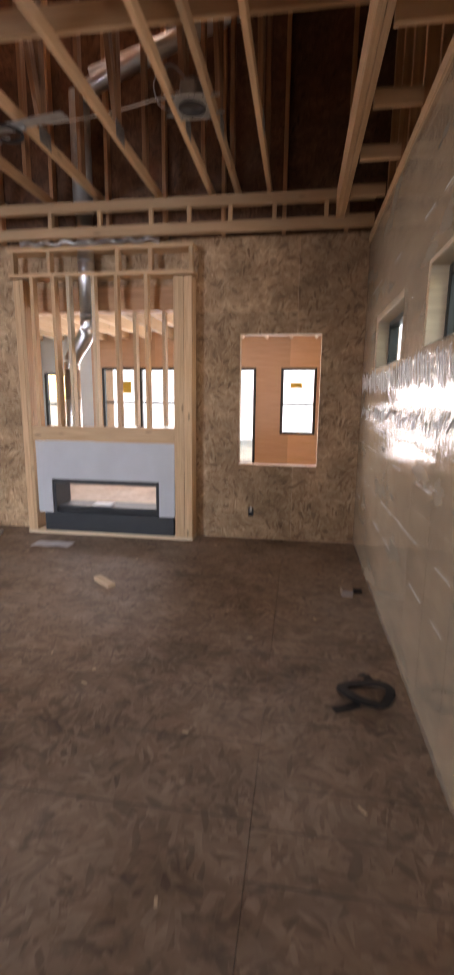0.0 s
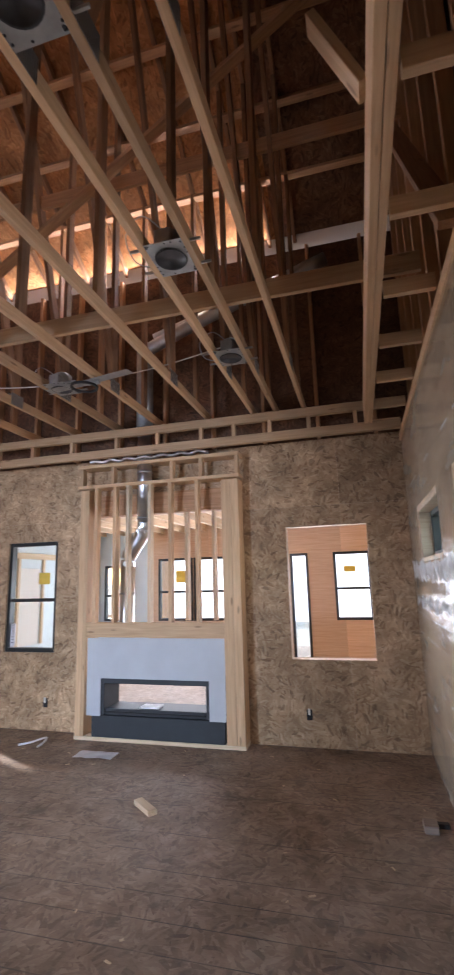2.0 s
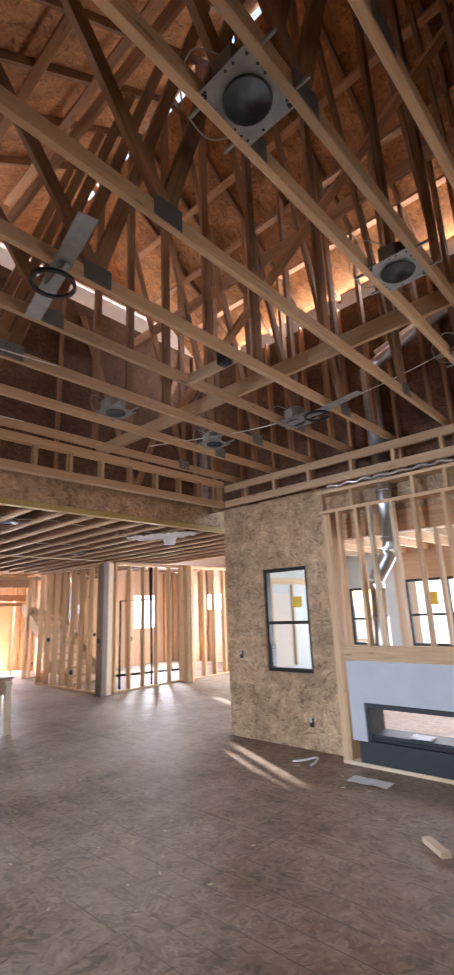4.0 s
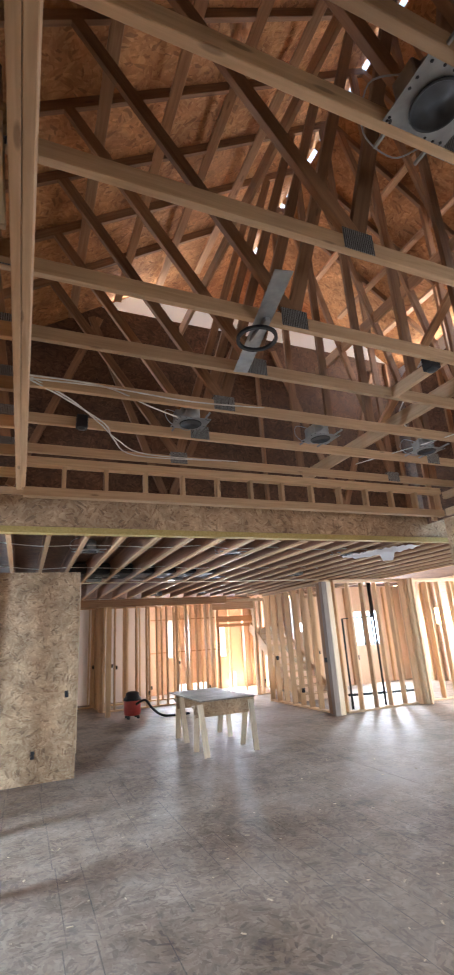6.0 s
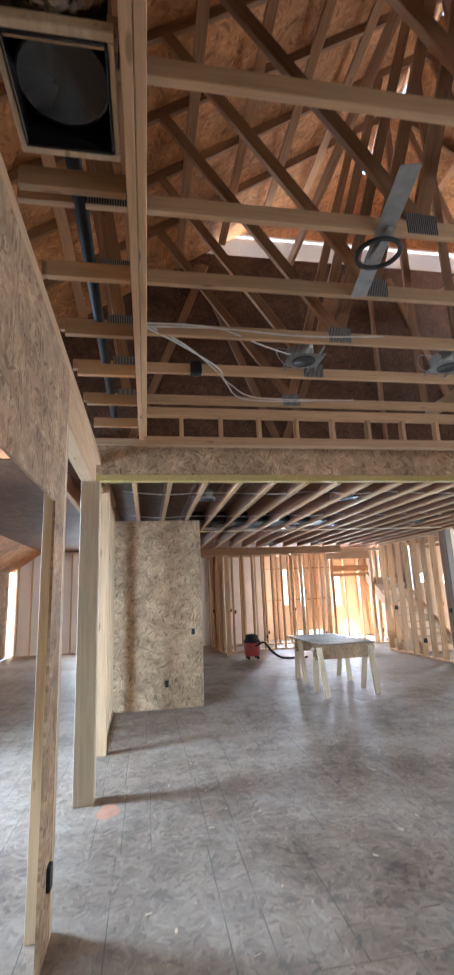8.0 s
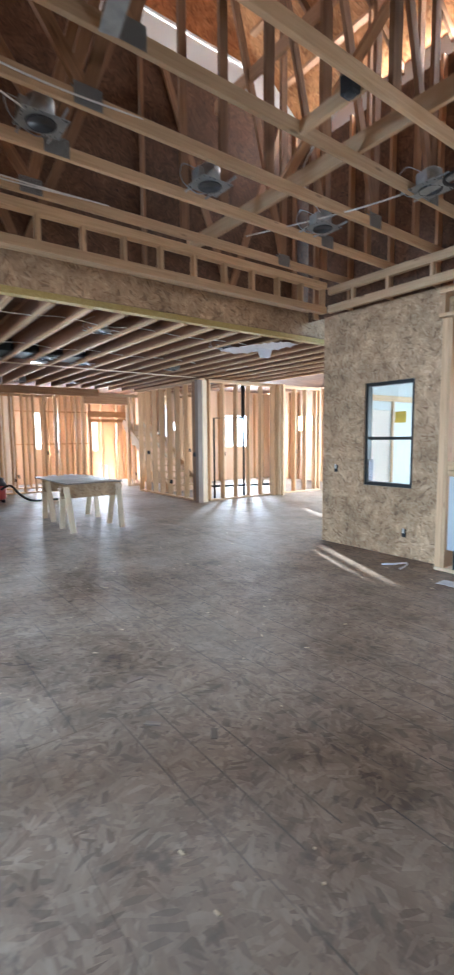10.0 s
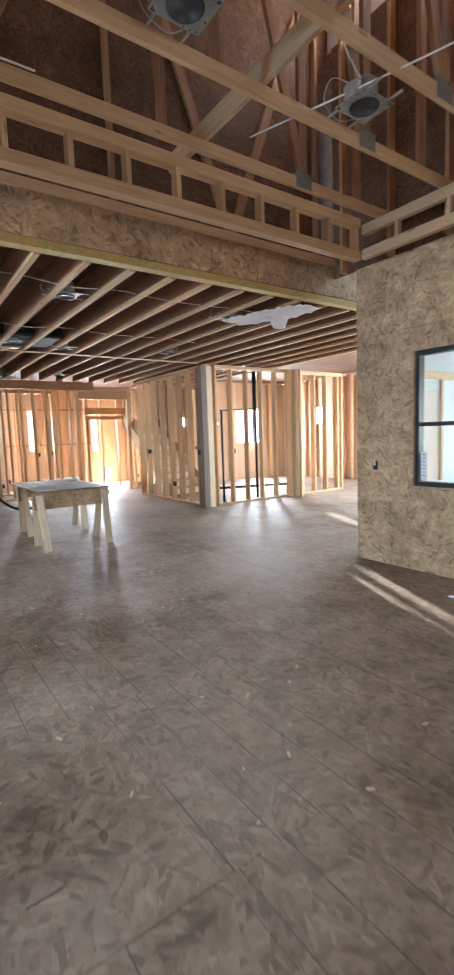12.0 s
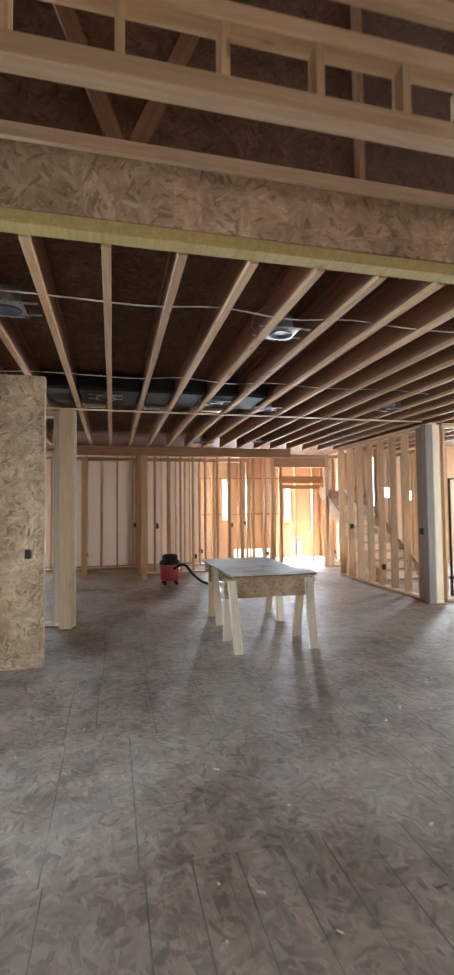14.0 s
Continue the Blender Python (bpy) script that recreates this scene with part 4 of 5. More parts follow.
# outer walls
wall_west = thing("wall_west", "orange plywood sheathed exterior wall with bright openings", "wall", kind="structure")
WW = [(4.62, 4.80, 1.19, 2.4), (6.62, 6.80, 1.10, 2.15), (6.88, 7.16, 0.0, 0.55), (4.95, 6.1, 0.02, 0.28)]
sheets("ply_panel", "x", -17.0, 0.014, 3.8, 7.9, 0, 3.2, WW, M_PLY, wall_west, pv=3.3, gap=0.0)
sheets("ply_panel", "y", 7.9, 0.014, -17.0, -13.9, 0, 3.2, [], M_PLY, wall_west, pv=3.3, gap=0.0)
sheets("white_panel", "x", -16.4, 0.01, -4.3, 3.8, 0, 3.2, [(-2.2, -1.2, 0.9, 2.1)], M_WHITE, wall_west, pv=3.3, gap=0.0)
# translucent sheets added to stop sun shafts and keep these windows white
for y0, y1, z0, z1 in WW[:2]:
    box("covering", -16.99, -16.985, y0 - 0.03, y1 + 0.03, z0 - 0.03, z1 + 0.03, M_WRAP, wall_west, "white translucent sheet added to make the opening bright", ch=0)
wall_far_north = thing("wall_far_north", "plywood sheathed exterior wall with windows", "wall", kind="structure")
WN = [(-12.35, -11.72, 1.75, 2.25), (-8.9, -5.9, 0.8, 2.2)]
sheets("ply_panel", "y", 12.45, 0.014, -13.9, -4.8, 0, 3.2, WN, M_PLY, wall_far_north, pv=3.3, gap=0.0)
wall_far_south = thing("wall_far_south", "strand board exterior wall with a wide window", "wall", kind="structure")
# the second hole is unseen, added in line with the assumed south opening
sheets("osb_panel", "y", -4.45, 0.014, -17.0, 0.95, 0, 3.2, [(-5.6, -3.8, 0.6, 2.4), (-2.8, -1.2, 0.3, 2.3)], M_OSB_Y, wall_far_south, pv=3.3)
wall_bath = thing("wall_bath_end", "plywood wall beyond the plumbing", "wall", kind="structure")
BW = [(8.20, 8.38, 1.78, 2.03), (8.44, 8.58, 1.80, 2.02), (9.22, 9.40, 1.68, 1.94), (8.96, 9.09, 1.70, 1.94), (9.56, 9.64, 1.80, 1.88), (10.35, 11.4, 1.2, 2.3)]
sheets("ply_panel", "x", -13.9, 0.014, 7.92, 12.44, 0, 3.15, BW, M_PLY, wall_bath, pv=3.3, gap=0.0)

for y in (10.68, 11.05):
    box("mullion", -13.90, -13.86, y - 0.03, y + 0.03, 1.2, 2.3, M_FRAME, wall_bath)
# framed opening in the room behind the kitchen
inner = thing("stud_wall_inner", "partly framed doorway of brown lumber beyond the kitchen", "stud wall", kind="structure")
for y in (5.95, 6.0, 6.42, 6.95, 7.35):
    stud(-15.6, y, 0.0, 2.83, inner, "y", M_WOOD_RED if y < 6.2 else M_WOOD, d=0.12)
for z, h in ((2.12, 0.10), (2.33, 0.19), (2.85, 0.04)):
    stick("header", (-15.52, 5.9, z), (-15.52, 7.4, z), 0.04, h, M_WOOD_RED, inner)
# wall framing on the exterior walls
for k in range(10):
    y = 3.84 + 0.406 * k
    if not any(q[0] - 0.03 < y < q[1] + 0.03 for q in WW[:3]):
        stud(-16.93, y, 0.0, 3.1, wall_west, "y", M_WOOD, d=0.1)
for k in range(8):
    stud(-16.9 + 0.406 * k, 7.84, 0.0, 3.1, wall_west, "x", M_WOOD, d=0.1)
for k in range(20):
    y = 3.5 - 0.406 * k
    stud(-16.34, y, 0.0, 3.1, wall_west, "y", M_WOOD_PALE, d=0.09)
for k in range(11):
    y = 8.0 + 0.406 * k
    if not any(q[0] - 0.03 < y < q[1] + 0.03 for q in BW):
        stud(-13.83, y, 0.0, 3.1, wall_bath, "y", M_WOOD, d=0.1)
for k in range(22):
    x = -13.6 + 0.406 * k
    if not any(q[0] - 0.03 < x < q[1] + 0.03 for q in WN):
        stud(x, 12.39, 0.0, 3.1, wall_far_north, "x", M_WOOD, d=0.1)
for z in (1.35, 2.45):
    stick("blocking", (-16.93, 3.85, z), (-16.93, 4.56, z), 0.09, 0.038, M_WOOD_RED, wall_west)
    stick("blocking", (-16.93, 4.92, z), (-16.93, 6.54, z), 0.09, 0.038, M_WOOD_RED, wall_west)

# north room
NB = 8.8
wall_sun = thing("wall_sunroom", "warm plywood wall with tall windows", "wall", kind="structure")
SW = [(-1.0, -0.68, 0.2, 2.1), (-0.24, 0.38, 0.94, 2.1), (-3.55, -2.85, 0.94, 2.1), (-2.83, -2.1, 0.94, 2.1), (-4.7, -4.05, 0.94, 2.0)]
sheets("wrap_panel", "y", NB, 0.014, -4.83, -3.75, 0, 3.1, SW, M_BLUEWRAP, wall_sun, pv=3.2, gap=0.0)
sheets("ply_panel", "y", NB, 0.014, -3.75, 0.95, 0, 3.1, SW, M_PLY, wall_sun, pv=3.2, gap=0.0)
for k, q in enumerate(SW):
    window("window", "y", NB - 0.02, *q, rail=k not in (0,), depth=0.08, sticker=(0.03, 1.8, 0.2, 0.1) if k == 1 else ((-3.1, 1.75, 0.2, 0.22) if k == 2 else None))
SIDE = [(6.42, 6.95, 0.76, 1.93), (7.70, 7.93, 0.95, 1.88)]
sheets("wrap_panel", "x", -4.83, 0.014, NY + 0.158, NB, 0, 3.1, SIDE, M_BLUEWRAP, wall_sun, pv=3.2, gap=0.0)
# translucent sheets added so these windows look white with daylight
for y0, y1, z0, z1 in SIDE:
    box("covering", -4.846, -4.842, y0 - 0.04, y1 + 0.04, z0 - 0.04, z1 + 0.04, M_WRAP, wall_sun, "white translucent sheet added to make the opening bright", ch=0)
    for y in (y0 - 0.03, y1 + 0.03):
        stick("casing", (-4.80, y, z0), (-4.80, y, z1 + 0.2), 0.05, 0.03, M_WOOD_PALE, wall_sun, up=(1, 0, 0))
stick("casing", (-4.80, 6.2, 2.12), (-4.80, 8.6, 2.12), 0.03, 0.09, M_WOOD_PALE, wall_sun)
for k in range(14):
    j = thing("ceiling_joist", "pale lumber ceiling joist of the north room", "joist", group="north room joists")
    x = -4.7 + 0.42 * k
    stick("joist_board", (x, NY + 0.16, 2.68), (x, NB - 0.02, 2.68), 0.042, 0.19, M_WOOD_PALE, j)
tagged(box("ceiling_north", -4.83, 0.95, NY + 0.16, NB, 2.785, 2.8, M_PLY, None, ch=0), "plywood deck over the north room", "ceiling", kind="structure")
north_window = window("window", "y", NY + 0.02, *WIN, sticker=(-3.62, 1.75, 0.16, 0.14))
box("paper_label", -4.07, -4.005, NY + 0.055, NY + 0.0585, 0.93, 1.21, M_PAPER, north_window, "white printed label", ch=0)
for k in range(7):
    box("label_text", -4.06, -4.02 - 0.004 * (k % 3), NY + 0.0535, NY + 0.0545, 1.185 - 0.035 * k, 1.19 - 0.035 * k, M_BLACK, north_window, ch=0)

# ---- things ----
# fireplace
fw = thing("fireplace_framing", "bumped-out lumber framing round the fireplace", "framing", (-2, 5.1, 0))
FY0, FY1 = 5.12, NY - 0.004
for x, wd in ((-2.925, 0.07), (-2.868, 0.038), (-1.158, 0.105), (-1.06, 0.085)):
    stick("jamb_stud", (x, (FY0 + FY1) / 2, 0.04), (x, (FY0 + FY1) / 2, 2.77), wd, FY1 - FY0, M_WOOD, fw, up=(0, 1, 0))
box("bottom_plate", -2.965, -1.015, FY0, FY1, 0.0, 0.038, M_WOOD_PALE, fw)
box("cross_board", -2.895, -1.13, FY0 + 0.01, FY0 + 0.10, 1.075, 1.235, M_WOOD, fw)
for z in (2.79, 3.04):
    box("top_plate", -3.01, -1.0, FY0, FY1, z, z + 0.04, M_WOOD, fw)
for x in (-2.96, -2.55, -1.8, -1.45, -1.03):
    stud(x, FY0 + 0.05, 2.832, 3.038, fw)
for x, y, mat in ((-2.74, 5.14, 0), (-2.5, 5.14, 0), (-2.33, 5.13, 1), (-2.06, 5.14, 1), (-1.81, 5.14, 0), (-1.71, 5.4, 1), (-1.49, 5.14, 0), (-1.38, 5.4, 1), (-2.62, 5.4, 0)):
    stud(x, y, 1.237, 2.788, fw, mat=(M_WOOD, M_WOOD_PALE)[mat])
box("header_board", -2.86, -1.14, NY - 0.03, NY + 0.10, 2.47, 2.72, M_WOOD_RED, fw)

fp = thing("fireplace", "black see-through linear gas fireplace in a grey surround", "fireplace", (-2, 5.1, 0))
bm = bmesh.new()
X0, X1, O0, O1 = -2.815, -1.215, -2.645, -1.39
for r in ((X0, O0, 0.255, 1.07), (O1, X1, 0.255, 1.07), (O0, O1, 0.645, 1.07)):
    box_into(bm, r[0], r[1], FY0 - 0.004, FY0 + 0.008, r[2], r[3])
bmesh.ops.remove_doubles(bm, verts=bm.verts, dist=1e-5)
part("surround", bm, M_BOARD, fp, "pale grey cement board surround")
box("base", -2.75, -1.23, FY0 + 0.004, NY + 0.14, 0.04, 0.262, M_FIREBOX, fp)
box("firebox_top", O0 - 0.03, O1 + 0.03, FY0 + 0.01, NY + 0.14, 0.59, 0.70, M_FIREBOX, fp)
box("firebox_side", O0 - 0.03, O0 + 0.04, FY0 + 0.01, NY + 0.14, 0.264, 0.588, M_FIREBOX, fp)
box("firebox_side", O1 - 0.04, O1 + 0.03, FY0 + 0.01, NY + 0.14, 0.264, 0.588, M_FIREBOX, fp)
box("burner_tray", O0 + 0.05, O1 - 0.05, FY0 + 0.03, NY + 0.12, 0.264, 0.33, M_FIREBOX, fp)
box("louvre", O0 + 0.05, O1 - 0.05, FY0 + 0.012, FY0 + 0.026, 0.285, 0.30, M_BLACK, fp)
box("manual", -2.2, -1.98, FY0 + 0.06, FY0 + 0.2, 0.332, 0.35, M_PAPER, fp, "folded white paper manual")

# flue
fl = thing("flue_duct", "silver sheet metal flue rising behind the studs", "duct", (-2.35, 5.22, 0.7))
tube("flue_pipe", [(-2.40, 5.25, 0.71), (-2.40, 5.25, 1.85)], 0.085, M_DUCT, fl, sides=20, smooth_path=False)
tube("flue_elbow", [(-2.40, 5.25, 1.85), (-2.38, 5.25, 1.98), (-2.20, 5.22, 2.22), (-2.17, 5.21, 2.36)], 0.085, M_DUCT, fl, sides=20)
tube("flue_pipe", [(-2.17, 5.21, 2.36), (-2.17, 5.21, 3.4)], 0.085, M_DUCT, fl, sides=20, smooth_path=False)
tube("flue_upper_pipe", [(-2.17, 5.2, 3.4), (-2.17, 5.2, 4.5)], 0.1, M_STEEL, fl, sides=20, smooth_path=False)
for z in (0.98, 1.55, 2.4, 2.95):
    lathe("flue_ring", [(0.086, -0.012), (0.092, -0.006), (0.092, 0.006), (0.086, 0.012)], M_STEEL, fl, Matrix.Translation((-2.40 if z < 2 else -2.17, 5.25 if z < 2 else 5.21, z)))
hd = thing("round_duct", "long silver round duct slung under the roof", "duct", (-1, 5, 4.6))
tube("duct_pipe", [(-2.1, 5.1, 4.45), (-1.3, 5.05, 4.72), (0.1, 5.0, 5.15)], 0.075, M_DUCT, hd, sides=18)
tube("duct_pipe", [(-2.0, 5.1, 4.60), (-1.3, 5.1, 4.80), (0.0, 5.15, 5.2)], 0.05, M_DUCT, hd, sides=16)
# thin wavy metal tube standing in for crinkled foil flex
st = thing("foil_flex", "thin crinkled foil flex above the fireplace framing", "strap", (-2, 5.1, 3.09))
tube("flex_tube", [(-2.85 + 0.06 * k, 5.12 + 0.012 * math.sin(k * 2.1), 3.115 + 0.012 * math.sin(k * 1.7)) for k in range(26)], 0.02, M_DUCT, st, sides=7)


def can_light(x, y, z, turn=0):
    """A recessed light housing: flat steel pan with a dark round can and a junction box."""
    c = thing("recessed_light", "galvanised recessed light housing with a dark opening", "light housing", (x, y, z), group="recessed lights")
    m = Matrix.Translation((x, y, z)) @ pose(0, 0, 0, 0, 0, turn)
    bm = bmesh.new()
    box_into(bm, -0.118, 0.118, -0.145, 0.145, 0, 0.004)
    part("pan", bm, M_STEEL, c, world=m)
    for k in range(14):
        a = k * 2.4
        q = Vector((0.106 * math.copysign(1, math.cos(a)) * (1 if k % 2 else abs(math.cos(a))), 0.13 * math.copysign(1, math.sin(a)) * (abs(math.sin(a)) if k % 2 else 1), -0.001))
        lathe("punched_hole", [(0.0, 0.0), (0.006, 0.0), (0.006, 0.0012)], M_BLACK, c, m @ Matrix.Translation(q), sides=7)
    for k in range(6):
        a = k * 1.047 + 0.3
        stick("can_rib", m @ Vector((0.066 * math.cos(a), 0.066 * math.sin(a), 0.015)), m @ Vector((0.058 * math.cos(a), 0.058 * math.sin(a), 0.12)), 0.012, 0.006, M_STEEL, c)
    lathe("can", [(0.085, -0.004), (0.085, 0.13), (0.06, 0.15), (0.0, 0.15)], M_STEEL, c, m)
    lathe("opening", [(0.0, 0.128), (0.072, 0.125), (0.080, 0.02), (0.083, -0.008), (0.09, -0.012), (0.095, -0.006)], M_CAN, c, m)
    lathe("lamp_socket", [(0.0, 0.03), (0.014, 0.03), (0.018, 0.04), (0.018, 0.10), (0.01, 0.125)], M_CABLE, c, m @ pose(0.012, 0.02, 0, 8, 0, 0), "pale lamp socket", sides=14)
    tube("socket_wire", [m @ Vector(p) for p in ((0.0, 0.02, 0.1), (0.045, 0.0, 0.06), (0.05, -0.03, 0.02), (0.02, -0.045, 0.05))], 0.004, M_CABLE, c, "white socket wire", sides=6)
    tube("cable_whip", [m @ Vector(p) for p in ((0.0, -0.12, 0.09), (-0.10, -0.19, 0.15), (-0.23, -0.12, 0.11), (-0.24, 0.02, 0.05), (-0.16, 0.08, 0.03))], 0.0035, M_GREYBOX, c, "thin grey cable loop", sides=6)
    for sx, sy in ((-0.1, -0.12), (0.1, -0.12), (-0.1, 0.12), (0.1, 0.12)):
        lathe("screw", [(0.0, -0.004), (0.006, -0.003), (0.006, 0.0)], M_CAN, c, m @ Matrix.Translation((sx, sy, 0)), sides=8)
    bm = bmesh.new()
    box_into(bm, -0.05, 0.05, -0.14, -0.085, 0.005, 0.095)
    bmesh.ops.bevel(bm, geom=bm.edges, offset=0.006, segments=1, affect="EDGES")
    part("junction_box", bm, M_STEEL, c, world=m)
    for s in (-1, 1):
        bm = bmesh.new()
        box_into(bm, s * 0.1 - 0.005, s * 0.1 + 0.005, -0.21, 0.21, 0.006, 0.02)
        part("hanger_bar", bm, M_STEEL, c, world=m @ pose(0, 0, 0, 0, 0, 90))
    return c


for x, y in ((-0.70, 2.42), (-0.70, 3.74), (-0.70, 1.1), (-3.41, 2.38), (-3.41, 3.70), (-3.41, 1.08), (-2.40, 3.86)):
    can_light(x, y, CH + 0.005)
for x, y in ((-6.3, 0.62), (-6.35, 2.65), (-6.35, 4.68), (-8.9, 1.25), (-8.95, 2.65), (-9.2, 3.45), (-12.4, 4.3), (-12.8, 3.25), (-8.9, 5.3), (-10.5, 7.4)):
    can_light(x, y, CEIL + 0.02, 90)
for k in range(2, 9):
    y = 1.297 + 0.4064 * (k - 4)
    q = thing("insulated_duct", "black wrapped duct lying between joists", "duct", (-9.0, y, CEIL + 0.1), group="black wrapped ducts")
    box("duct_wrap", -9.4, -8.6, y + 0.03, y + 0.375, CEIL + 0.05, CEIL + 0.24, M_BLACK, q, ch=0.03)
    if k % 2:
        box("foil_joint", -9.55, -9.402, y + 0.05, y + 0.35, CEIL + 0.02, CEIL + 0.2, M_DUCT, q, ch=0.02)
strip = thing("furring_strip", "thin pale strip nailed under the kitchen joists", "strip")
stick("strip_board", (-9.5, 0.2, CEIL - 0.012), (-9.5, 6.2, CEIL - 0.012), 0.04, 0.02, M_WOOD_PALE, strip)

# speaker rings on the chords
for x, y in ((-2.12, 1.07), (-2.15, 3.79)):
    r = thing("mounting_ring", "black round mounting ring hung under a truss", "ring", (x, y, CH))
    bm = bmesh.new()
    n = 28
    vs = []
    for k in range(n):
        a = 2 * math.pi * k / n
        for rad, z in ((0.105, 0), (0.125, 0), (0.125, 0.018), (0.105, 0.018)):
            vs.append(bm.verts.new((rad * math.cos(a), rad * math.sin(a), z)))
    for k in range(n):
        for q in range(4):
            a, b = k * 4, ((k + 1) % n) * 4
            bm.faces.new((vs[a + q], vs[a + (q + 1) % 4], vs[b + (q + 1) % 4], vs[b + q]))
    part("hoop", bm, M_BLACK, r, world=Matrix.Translation((x + 0.04, y - 0.01, CH - 0.055)))
    stick("backing_plate", (x + 0.55, y - 0.10, CH - 0.003), (x - 0.40, y + 0.08, CH - 0.003), 0.10, 0.004, M_STEEL, r, "grey sheet metal plate")
    box("bracket", x - 0.022, x + 0.2, y - 0.03, y + 0.0, CH - 0.036, CH - 0.007, M_STEEL, r)

for x, y in ((-3.65, 0.22), (-2.055, 2.42)):
    bb = thing("junction_box", "black plastic junction box on a truss chord", "junction box", (x, y, CH))
    box("box_body", x - 0.045, x + 0.045, y - 0.045, y + 0.045, CH - 0.035, CH + 0.075, M_BLACK, bb, ch=0.008)
    lathe("knockout", [(0.0, -0.012), (0.03, -0.01), (0.034, 0.0)], M_CAN, bb, Matrix.Translation((x, y, CH - 0.035)), sides=14)

# cables
for pts in ([(-3.01, -0.2, 3.5), (-3.02, 0.33, 3.52), (-3.08, 1.0, 3.53), (-3.14, 1.9, 3.6), (-3.4, 2.4, 3.66)],
            [(-3.0, -0.22, 3.52), (-3.04, 0.3, 3.535), (-3.2, 0.7, 3.5), (-3.42, 1.1, 3.52)],
            [(-3.05, -0.2, 3.52), (-3.22, 0.06, 3.49), (-3.55, 0.39, 3.48), (-3.87, 0.51, 3.5), (-4.23, 0.79, 3.5), (-4.25, 1.7, 3.53)],
            [(-3.06, -0.18, 3.54), (-3.26, 0.10, 3.51), (-3.58, 0.36, 3.49), (-3.92, 0.56, 3.51), (-4.2, 0.9, 3.51), (-4.28, 1.9, 3.55)],
            [(-4.2, 3.4, 3.62), (-2.9, 3.7, 3.52), (-2.2, 4.0, 3.62), (-1.6, 4.2, 3.75), (-0.8, 3.9, 3.7)],
            [(-3.4, 3.7, 3.6), (-3.2, 3.2, 3.75), (-2.6, 2.9, 3.8)],
            [(-0.6, 2.3, 3.65), (-0.58, 3.0, 3.6), (-0.62, 3.7, 3.66)]):
    c = tube("electric_cable", pts, 0.006, M_CABLE)
    tagged(c, "loose white electric cable draped over the trusses", "cable")
for y, x in ((2.0, -6.1), (4.4, -8.0)):
    c = tube("electric_cable", [(x, -0.5 + 0.2 * k * 2.6, 3.0 - 0.05 * abs(math.sin(k * 1.3))) for k in range(12)], 0.006, M_CABLE)
    tagged(c, "white electric cable strung through the joists", "cable")

# bracing against the sheathing over the beam, its colour darkened for shade
for y0, y1 in ((-0.35, 0.55), (1.35, 0.45), (1.45, 2.45), (3.95, 3.05), (4.0, 4.9)):
    stick("diagonal_brace", (BX - 0.055, y0, 3.44), (BX - 0.055, y1, 5.75), 0.089, 0.038, M_SHADED_LUMBER, beam, up=(1, 0, 0))
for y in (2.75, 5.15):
    stud(BX - 0.055, y, 3.42, 5.9, beam, "y", M_SHADED_LUMBER, "gable_stud")

# flexible duct boot south of the tray
boot = thing("duct_boot", "black duct boot with silver foil insulation", "duct", (-1.25, -0.44, 3.25))
for x0, x1, y0, y1 in ((-1.47, -1.442, -0.62, -0.28), (-1.078, -1.05, -0.62, -0.28), (-1.44, -1.08, -0.62, -0.602), (-1.44, -1.08, -0.298, -0.28)):
    box("boot_rim", x0, x1, y0, y1, 3.23, 3.27, M_WOOD_PALE, boot)
for x0, x1, y0, y1 in ((-1.44, -1.43, -0.60, -0.30), (-1.09, -1.08, -0.60, -0.30), (-1.428, -1.092, -0.60, -0.59), (-1.428, -1.092, -0.31, -0.30)):
    box("boot_side", x0, x1, y0, y1, 3.225, 3.49, M_GLOSSBLACK, boot)
box("boot_top", -1.44, -1.08, -0.60, -0.30, 3.492, 3.5, M_GLOSSBLACK, boot)
lathe("collar", [(0.145, 0.0), (0.142, 0.05), (0.125, 0.10), (0.085, 0.14), (0.03, 0.155), (0.0, 0.157)], M_GLOSSBLACK, boot, Matrix.Translation((-1.26, -0.45, 3.30)), "glossy black round collar")
lathe("collar_ring", [(0.138, -0.004), (0.148, -0.008), (0.152, 0.0), (0.146, 0.008)], M_GLOSSBLACK, boot, Matrix.Translation((-1.26, -0.45, 3.30)))
tube("flex_duct", [(-1.09, -0.44, 3.42), (-0.85, -0.46, 3.45), (-0.45, -0.48, 3.6), (0.1, -0.5, 3.8)], 0.14, M_FOIL, boot, sides=22)
bp = tube("black_pipe", [(-1.4, -0.5, 3.55), (-4.8, -0.5, 3.4)], 0.035, M_BLACK, smooth_path=False)
tagged(bp, "black plastic drain pipe under the roof", "pipe")


def outlet(x, y, z, name="outlet_box", lab="small dark electrical box set in the wall"):
    o = thing(name, lab, "outlet", (x, y, z))
    box("box_body", x - 0.028, x + 0.028, y - 0.012, y + 0.004, z - 0.05, z + 0.05, M_BLACK, o)
    box("cable_end", x - 0.012, x + 0.01, y - 0.022, y - 0.012, z + 0.0, z + 0.06, M_CABLE, o)


outlet(-0.395, NY, 0.31)
outlet(-3.487, NY, 0.31)
outlet(-4.58, NY, 1.07, "switch_box", "small dark switch box set in the wall")


